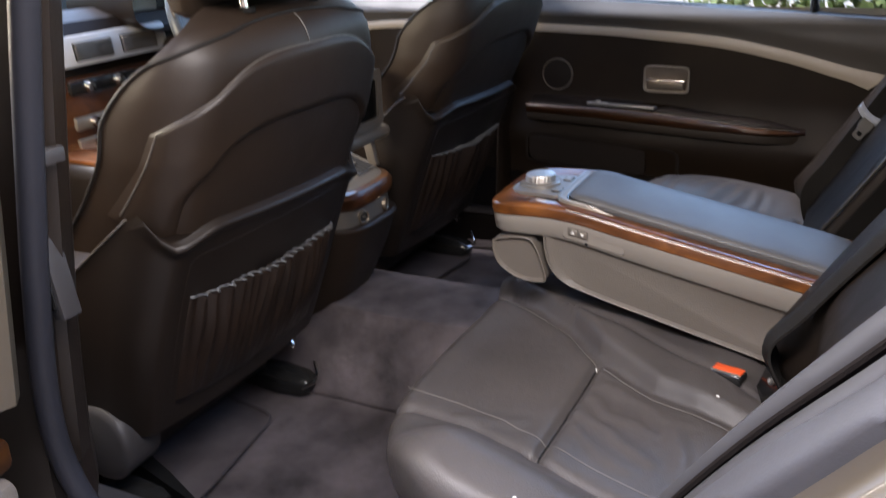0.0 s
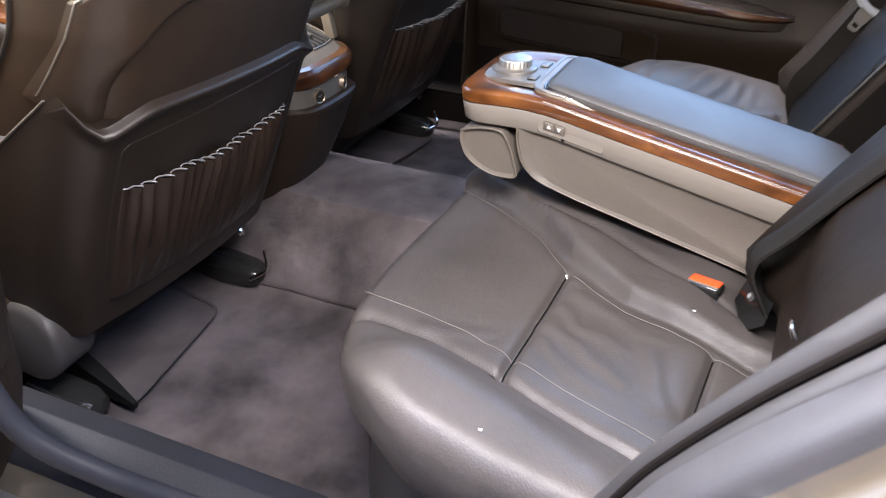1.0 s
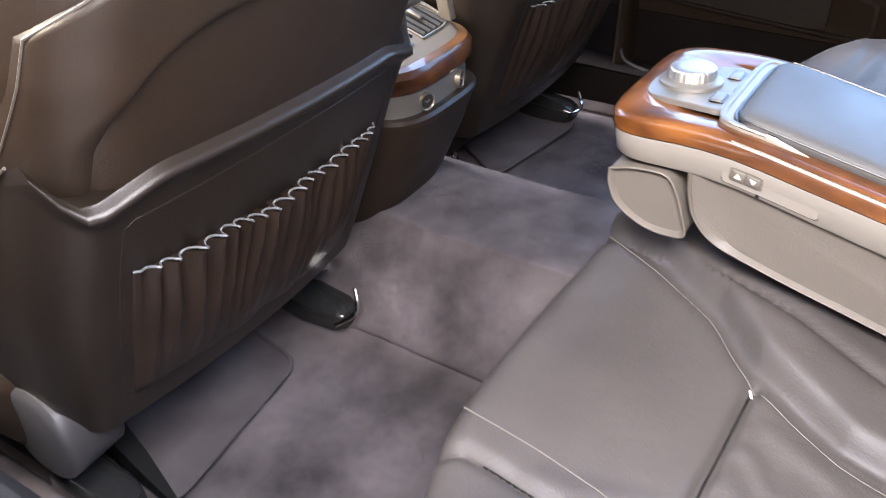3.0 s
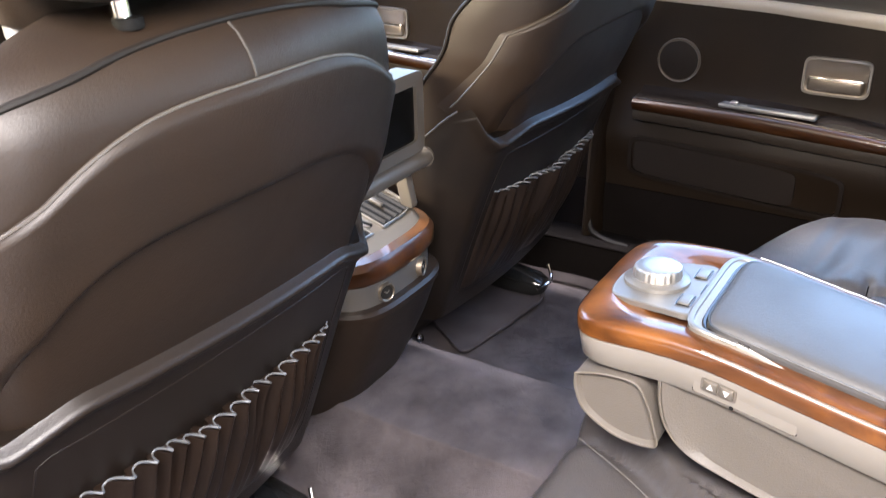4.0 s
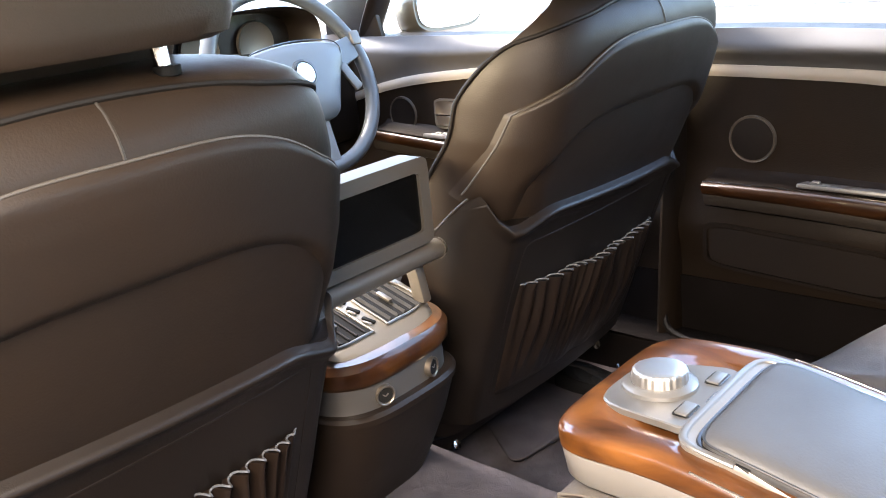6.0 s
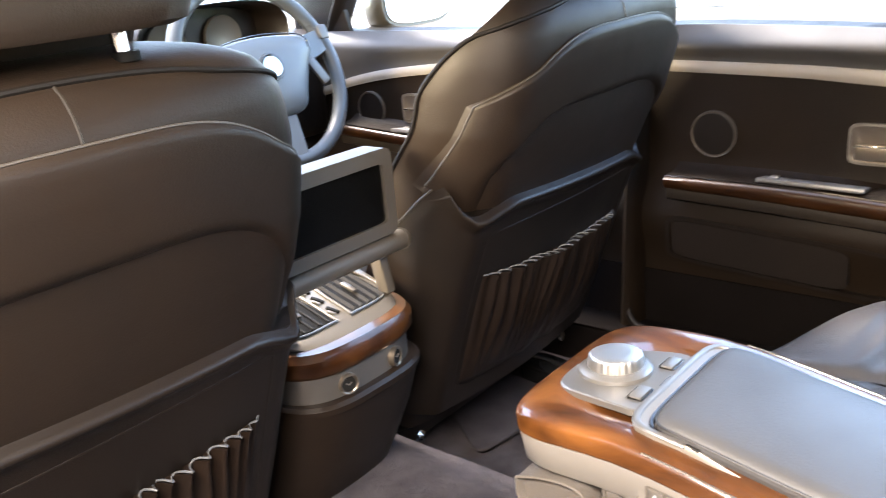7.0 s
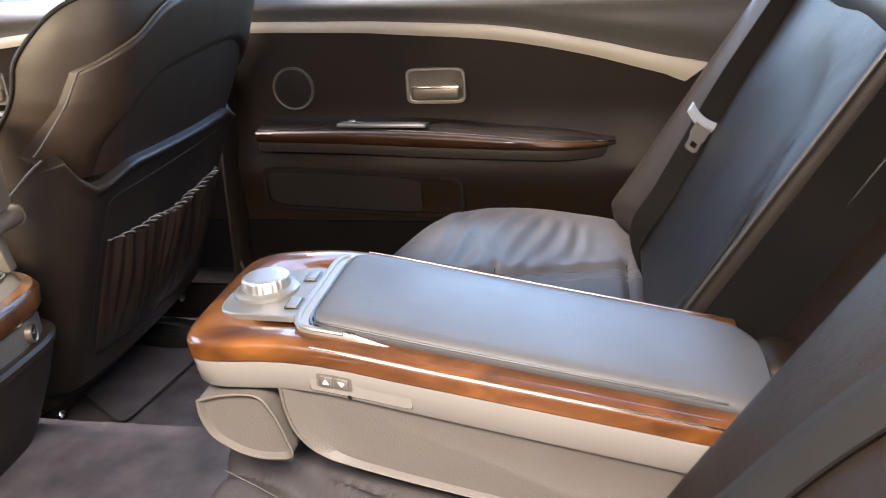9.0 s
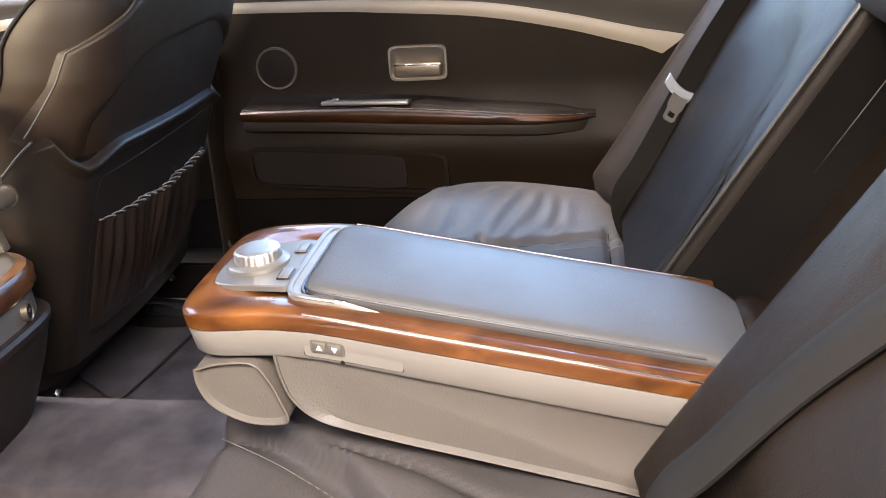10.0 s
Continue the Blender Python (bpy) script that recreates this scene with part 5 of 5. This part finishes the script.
outline = [(-0.013, 0.004), (0.013, 0.004), (0.013, 0.022), (0.010, 0.030), (0.010, 0.044), (0.006, 0.048), (-0.006, 0.048), (-0.010, 0.044), (-0.010, 0.030), (-0.013, 0.022)]
tg = part("tongue", loft([[on_belt(a, b, h) for a, b in outline] for h in (0.004, 0.007)]), SATIN, fb, "steel belt tongue")
part("tongue_slot", loft([[on_belt(a, b, h) for a, b in ((-0.005, 0.033), (0.005, 0.033), (0.005, 0.041), (-0.005, 0.041))] for h in (0.005, 0.0074)]), GLOSS, tg)
part("tongue_grip", loft([[on_belt(a, b - 0.010 * (abs(a) / 0.032) ** 2, h) for b, h in ((-0.009, 0.002), (-0.006, 0.009), (0.004, 0.010), (0.009, 0.003))] for a in np.linspace(-0.032, 0.032, 13)]), GRIP, tg, "grey moulded grip")

nb = thing("belt_anchor", "belt loop bolted low beside the rear bench", "seat belt")
part("anchor_plate", loft([[(x - h, y, z) for x, y, z in ((-0.168, -0.717, 0.560), (-0.192, -0.700, 0.512), (-0.225, -0.718, 0.488), (-0.262, -0.742, 0.528), (-0.240, -0.748, 0.552))] for h in (0.0, 0.006)]), GLOSS, nb, "black triangular anchor plate")
part("bolt", lathe([(0.001, 0.006), (0.006, 0.005), (0.007, 0.0)], 16, pose(-0.214, -0.722, 0.533, -40, -50, 0)), VENT_METAL, nb)
part("bolt_head", lathe([(0.001, 0.008), (0.003, 0.008), (0.0034, 0.005)], 12, pose(-0.214, -0.722, 0.533, -40, -50, 0)), STEEL, nb)
part("tongue", box((-0.52, back_line(0.690) + 0.002, 0.690), (0.034, 0.005, 0.014), 0.002, rot=(-30, 15, 0)), CHROME, nb, "steel belt tongue")
NEAR_WEB = bend([(-0.232, -0.735, 0.535), (-0.236, back_line(0.60) + 0.004, 0.60), (-0.245, back_line(0.66) + 0.004, 0.66), (-0.27, back_line(0.76) + 0.004, 0.76), (-0.33, back_line(0.88) + 0.006, 0.88), (-0.40, back_line(0.98) + 0.012, 0.98)], 30)
part("webbing", loft([[p + Vector((dx, -0.012 * (dx / 0.03) ** 2 + dy, 0.0)) for dx, dy in ((-0.028, 0), (-0.01, 0), (0.01, 0), (0.028, 0), (0.028, 0.004), (0.01, 0.004), (-0.01, 0.004), (-0.028, 0.004))] for p in NEAR_WEB]), BELT, nb, "dark belt webbing")

# ---- floor mats ----
def floor_mat(corners, label):
    """A mat with rounded corners, from four corners in plan."""
    ob = thing("floor_mat", label, "floor mat", (0, 0, 0.312), "floor mats")
    out = []
    for i in range(4):
        p, c, n = (Vector(corners[(i + k) % 4]) for k in (-1, 0, 1))
        a, b = c + (p - c).normalized() * 0.028, c + (n - c).normalized() * 0.028
        out += [a.lerp(c, t).lerp(c.lerp(b, t), t) for t in np.linspace(0, 1, 8)]
        far = Vector(corners[(i + 1) % 4])
        out += [b.lerp(far + (c - far).normalized() * 0.028, t) for t in (0.25, 0.5, 0.75)]
    mid = sum(out, Vector((0, 0))) / len(out)
    rings = [[(*(mid + (p - mid) * g), z + 0.003 * noise.noise((p.x * 7, p.y * 7, 0.5))) for p in out] for g, z in ((0.995, -0.006), (1.0, -0.002), (0.995, 0.001), (0.97, 0.0015), (0.6, 0.002), (0.1, 0.002))]
    part("mat_top", loft(rings), MAT, ob)
    part("bound_edge", tube([(*p, 0.0015) for p in out], 0.0035, 6, closed=True), MAT, ob, "bound edge tape")


floor_mat([(-0.538, 0.062), (-0.276, 0.101), (-0.225, 0.38), (-0.47, 0.40)], "dark grey carpet mat with bound edge under the seat")
floor_mat([(0.298, 0.122), (0.560, 0.086), (0.680, 0.36), (0.450, 0.345)], "dark grey carpet mat in the far footwell")
tagged(part("seat_bracket", loft([[(-0.510 - 0.027 * t + a, 0.20 - 0.145 * t, 0.338 - 0.022 * t + b) for a, b in ((-0.014 * w, 0.018 * w), (0.016 * w, 0.018 * w), (0.016 * w, -0.02 * w), (-0.014 * w, -0.02 * w))] for t, w in ((0, 1.0), (0.5, 0.75), (1.0, 0.25))]), SIDE_BLACK), "black wedge-shaped floor bracket beside the seat", "bracket")

# ---- dashboard and steering wheel ----
DASHSILVER = mat("pale_silver_paint", (0.45, 0.46, 0.47), 0.4, metal=0.2, var=0.05, bump=0)
da = thing("dashboard", "dark dashboard with silver vent panel and walnut fascia", "dashboard", (0.025, 0, 0.014))
part("top", loft([[(x, y, z + 0.02 * (1 - abs(x / 0.75) ** 2)) for x in np.linspace(-0.75, 0.75, 24)] for y, z in ((0.86, 0.87), (0.88, 0.905), (0.95, 0.925), (1.15, 0.90))] , closed=False), LEATHER, da, "padded dark dash top")
part("fascia", box((0, 0.93, 0.78), (1.5, 0.10, 0.20), 0.03, 3), PLASTIC, da)
vp = part("vent_panel", box((0.19, 0.862, 0.862), (0.34, 0.03, 0.070), 0.008, rot=(-8, 0, 0)), DASHSILVER, da, "silver centre vent panel")
for k in range(2):
    part("vent_hole", box((0.115 + 0.145 * k, 0.846, 0.862), (0.115, 0.006, 0.042), 0.002, rot=(-8, 0, 0)), GLOSS, vp)
    for j in range(5):
        part("slat", box((0.115 + 0.145 * k, 0.842, 0.846 + 0.008 * j), (0.112, 0.006, 0.0036), 0.0006, 1), SILVER, vp)
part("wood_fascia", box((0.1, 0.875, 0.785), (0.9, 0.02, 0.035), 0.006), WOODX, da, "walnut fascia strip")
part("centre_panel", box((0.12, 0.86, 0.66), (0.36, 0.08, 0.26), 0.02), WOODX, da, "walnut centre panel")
for z in (0.790, 0.71, 0.66, 0.61):
    rw = part("control_strip", box((0.14, 0.817, z), (0.28, 0.012, 0.030), 0.004), SILVER if z < 0.75 else GLOSS, da)
    for k in range(3):
        part("dial", lathe([(0.001, 0.014), (0.011, 0.013), (0.013, 0.0)], 18, pose(0.05 + 0.09 * k, 0.81, z, 90, 0, 0)), CHROME, rw)
binn = part("binnacle", loft([[(0.41 + a, y, 0.945 + b) for a, b in oval(0, 0, w, h, 3, 40)] for y, w, h in ((0.905, 0.160, 0.052), (0.905, 0.168, 0.058), (0.82, 0.180, 0.066), (0.815, 0.184, 0.070), (0.83, 0.187, 0.072), (1.05, 0.17, 0.05))]), PLASTIC, da, "hooded instrument binnacle")
for dx in (-0.07, 0.07):
    part("dial", lathe([(0.001, 0.0), (0.040, 0.002), (0.046, 0.006), (0.048, 0.0)], 28, pose(0.41 + dx, 0.898, 0.940, 90, 0, 0)), SLAT, binn, "round instrument dial")

wh = thing("steering_wheel", "grey leather steering wheel with airbag hub", "steering wheel", (0.395, 0.60, 0.893))
wh.matrix_basis = pose(0.405, 0.658, 0.900, 66, 0, 0)
WHEELRIM = mat("wheel_rim_leather", (0.070, 0.077, 0.079), 0.30, var=0.1, grain=500, bump=0.12)
WHEEL = mat("wheel_leather", (0.115, 0.128, 0.130), 0.38, var=0.1, grain=500, bump=0.12)
part("rim", tube([(0.178 * math.cos(a), 0.178 * math.sin(a), 0) for a in np.linspace(0, 2 * math.pi, 64, endpoint=False)], 0.0145, 14, closed=True), WHEELRIM, wh, "leather-wrapped rim")
def shield(g, z, top=0.062, low=-0.086):
    """Airbag cover outline: a wide arched top that narrows downwards."""
    ring = [(-0.122, 0.030), (-0.110, 0.052), (-0.06, top), (0.0, top + 0.004), (0.06, top), (0.110, 0.052), (0.122, 0.030), (0.098, -0.010), (0.074, -0.052), (0.052, low), (0.0, low - 0.006), (-0.052, low), (-0.074, -0.052), (-0.098, -0.010)]
    return [(p.x * g, p.y * g, z) for p in bend([(*q, 0) for q in ring + ring[:1]], 70)[:-1]]


hub = part("hub", loft([shield(g, z) for g, z in ((0.90, -0.03), (0.98, 0.0), (1.0, 0.010), (0.97, 0.020), (0.88, 0.027), (0.55, 0.031), (0.05, 0.032))]), WHEEL, wh, "padded airbag hub")
part("hub_seam", tube([(x, y + 0.006, z + 0.0005) for x, y, z in shield(0.90, 0.0262)[4:32]], 0.0012, 6), GLOSS, hub)
part("badge", lathe([(0.001, 0.037), (0.020, 0.036), (0.022, 0.026)], 24), CHROME, hub, "round metal badge")
part("badge_ring", lathe([(0.022, 0.030), (0.0235, 0.035), (0.0275, 0.034), (0.0285, 0.028)], 28), WHEELRIM, hub)
for ang, w0, w1 in ((14, 0.030, 0.024), (166, 0.030, 0.024), (270, 0.034, 0.020)):
    a = radians(ang)
    sk = part("spoke", loft([[(math.cos(a) * r - math.sin(a) * t, math.sin(a) * r + math.cos(a) * t, z) for t, z in ((-w, -0.004), (-w * 0.9, 0.010), (w * 0.9, 0.010), (w, -0.004))] for r, w in ((0.06, w0), (0.12, (w0 + w1) / 2), (0.176, w1))]), WHEEL if ang != 270 else VENT_METAL, wh)
    if ang != 270:
        k = 1 if ang < 90 else -1
        part("button_pad", box((k * 0.118, -0.020, 0.016), (0.022, 0.058, 0.008), 0.004, rot=(0, 0, k * 22)), VENT_METAL, sk, "silver button pad")
        part("thumb_pad", box((math.cos(a) * 0.178, math.sin(a) * 0.178 + 0.012, 0.012), (0.024, 0.030, 0.010), 0.004), VENT_METAL, sk)
part("column", lathe([(0.045, 0.0), (0.055, -0.10), (0.055, -0.2)], 20), PLASTIC, wh)

# ---- outside ----
mi = thing("wing_mirror", "grey painted wing mirror outside the front window", "wing mirror", (0.97, 0.80, 0.968, -9, 0, -6))
part("housing", loft([[(a, y, b) for a, b in oval(0, 0, w, h, 3.4, 32)] for y, w, h in ((-0.05, 0.106, 0.052), (-0.035, 0.112, 0.058), (0.02, 0.104, 0.054), (0.06, 0.07, 0.04), (0.075, 0.03, 0.02))]), PAINT, mi)
part("mirror_glass", prism(oval(0, 0, 0.099, 0.045, 3.4, 32), "y", -0.055, -0.048), MIRROR, mi, "bright mirror glass")
part("stalk", box((-0.10, 0.02, -0.05), (0.10, 0.05, 0.03), 0.012), PAINT, mi)

hb = bmesh.new()
rng = random.Random(4)
for _ in range(13000):
    x, y = 8.6 + rng.gauss(0, 0.35), rng.uniform(-9.5, 1.05)
    z = rng.uniform(0.0, 1.5 + 0.4 * noise.noise((y * 0.6, 0, 0)))
    c = Vector((x, y, z))
    a, b = Vector((rng.uniform(-1, 1), rng.uniform(-1, 1), rng.uniform(-1, 1))).normalized(), Vector((rng.uniform(-1, 1), rng.uniform(-1, 1), rng.uniform(-1, 1))).normalized()
    vs = [hb.verts.new(c + p * 0.06) for p in (a, a.cross(b), -a, -a.cross(b))]
    hb.faces.new(vs)
lone("hedge", hb, HEDGE, "sunlit yellow-green hedge across the road", "hedge", "stuff", smooth=0)
lone("garden_wall", box((11.0, 8.2, 1.0), (0.3, 14.0, 2.0), 0.02), PLASTER, "pale plastered wall across the road", "wall", "structure")
# out of view: added to cut the low near-side sky and bounce warm light
lone("house_wall", box((-5.2, 0.0, 2.3), (0.3, 26.0, 4.6), 0.03), BRICK, "unseen brown wall added to block low sky light", "wall", "structure")
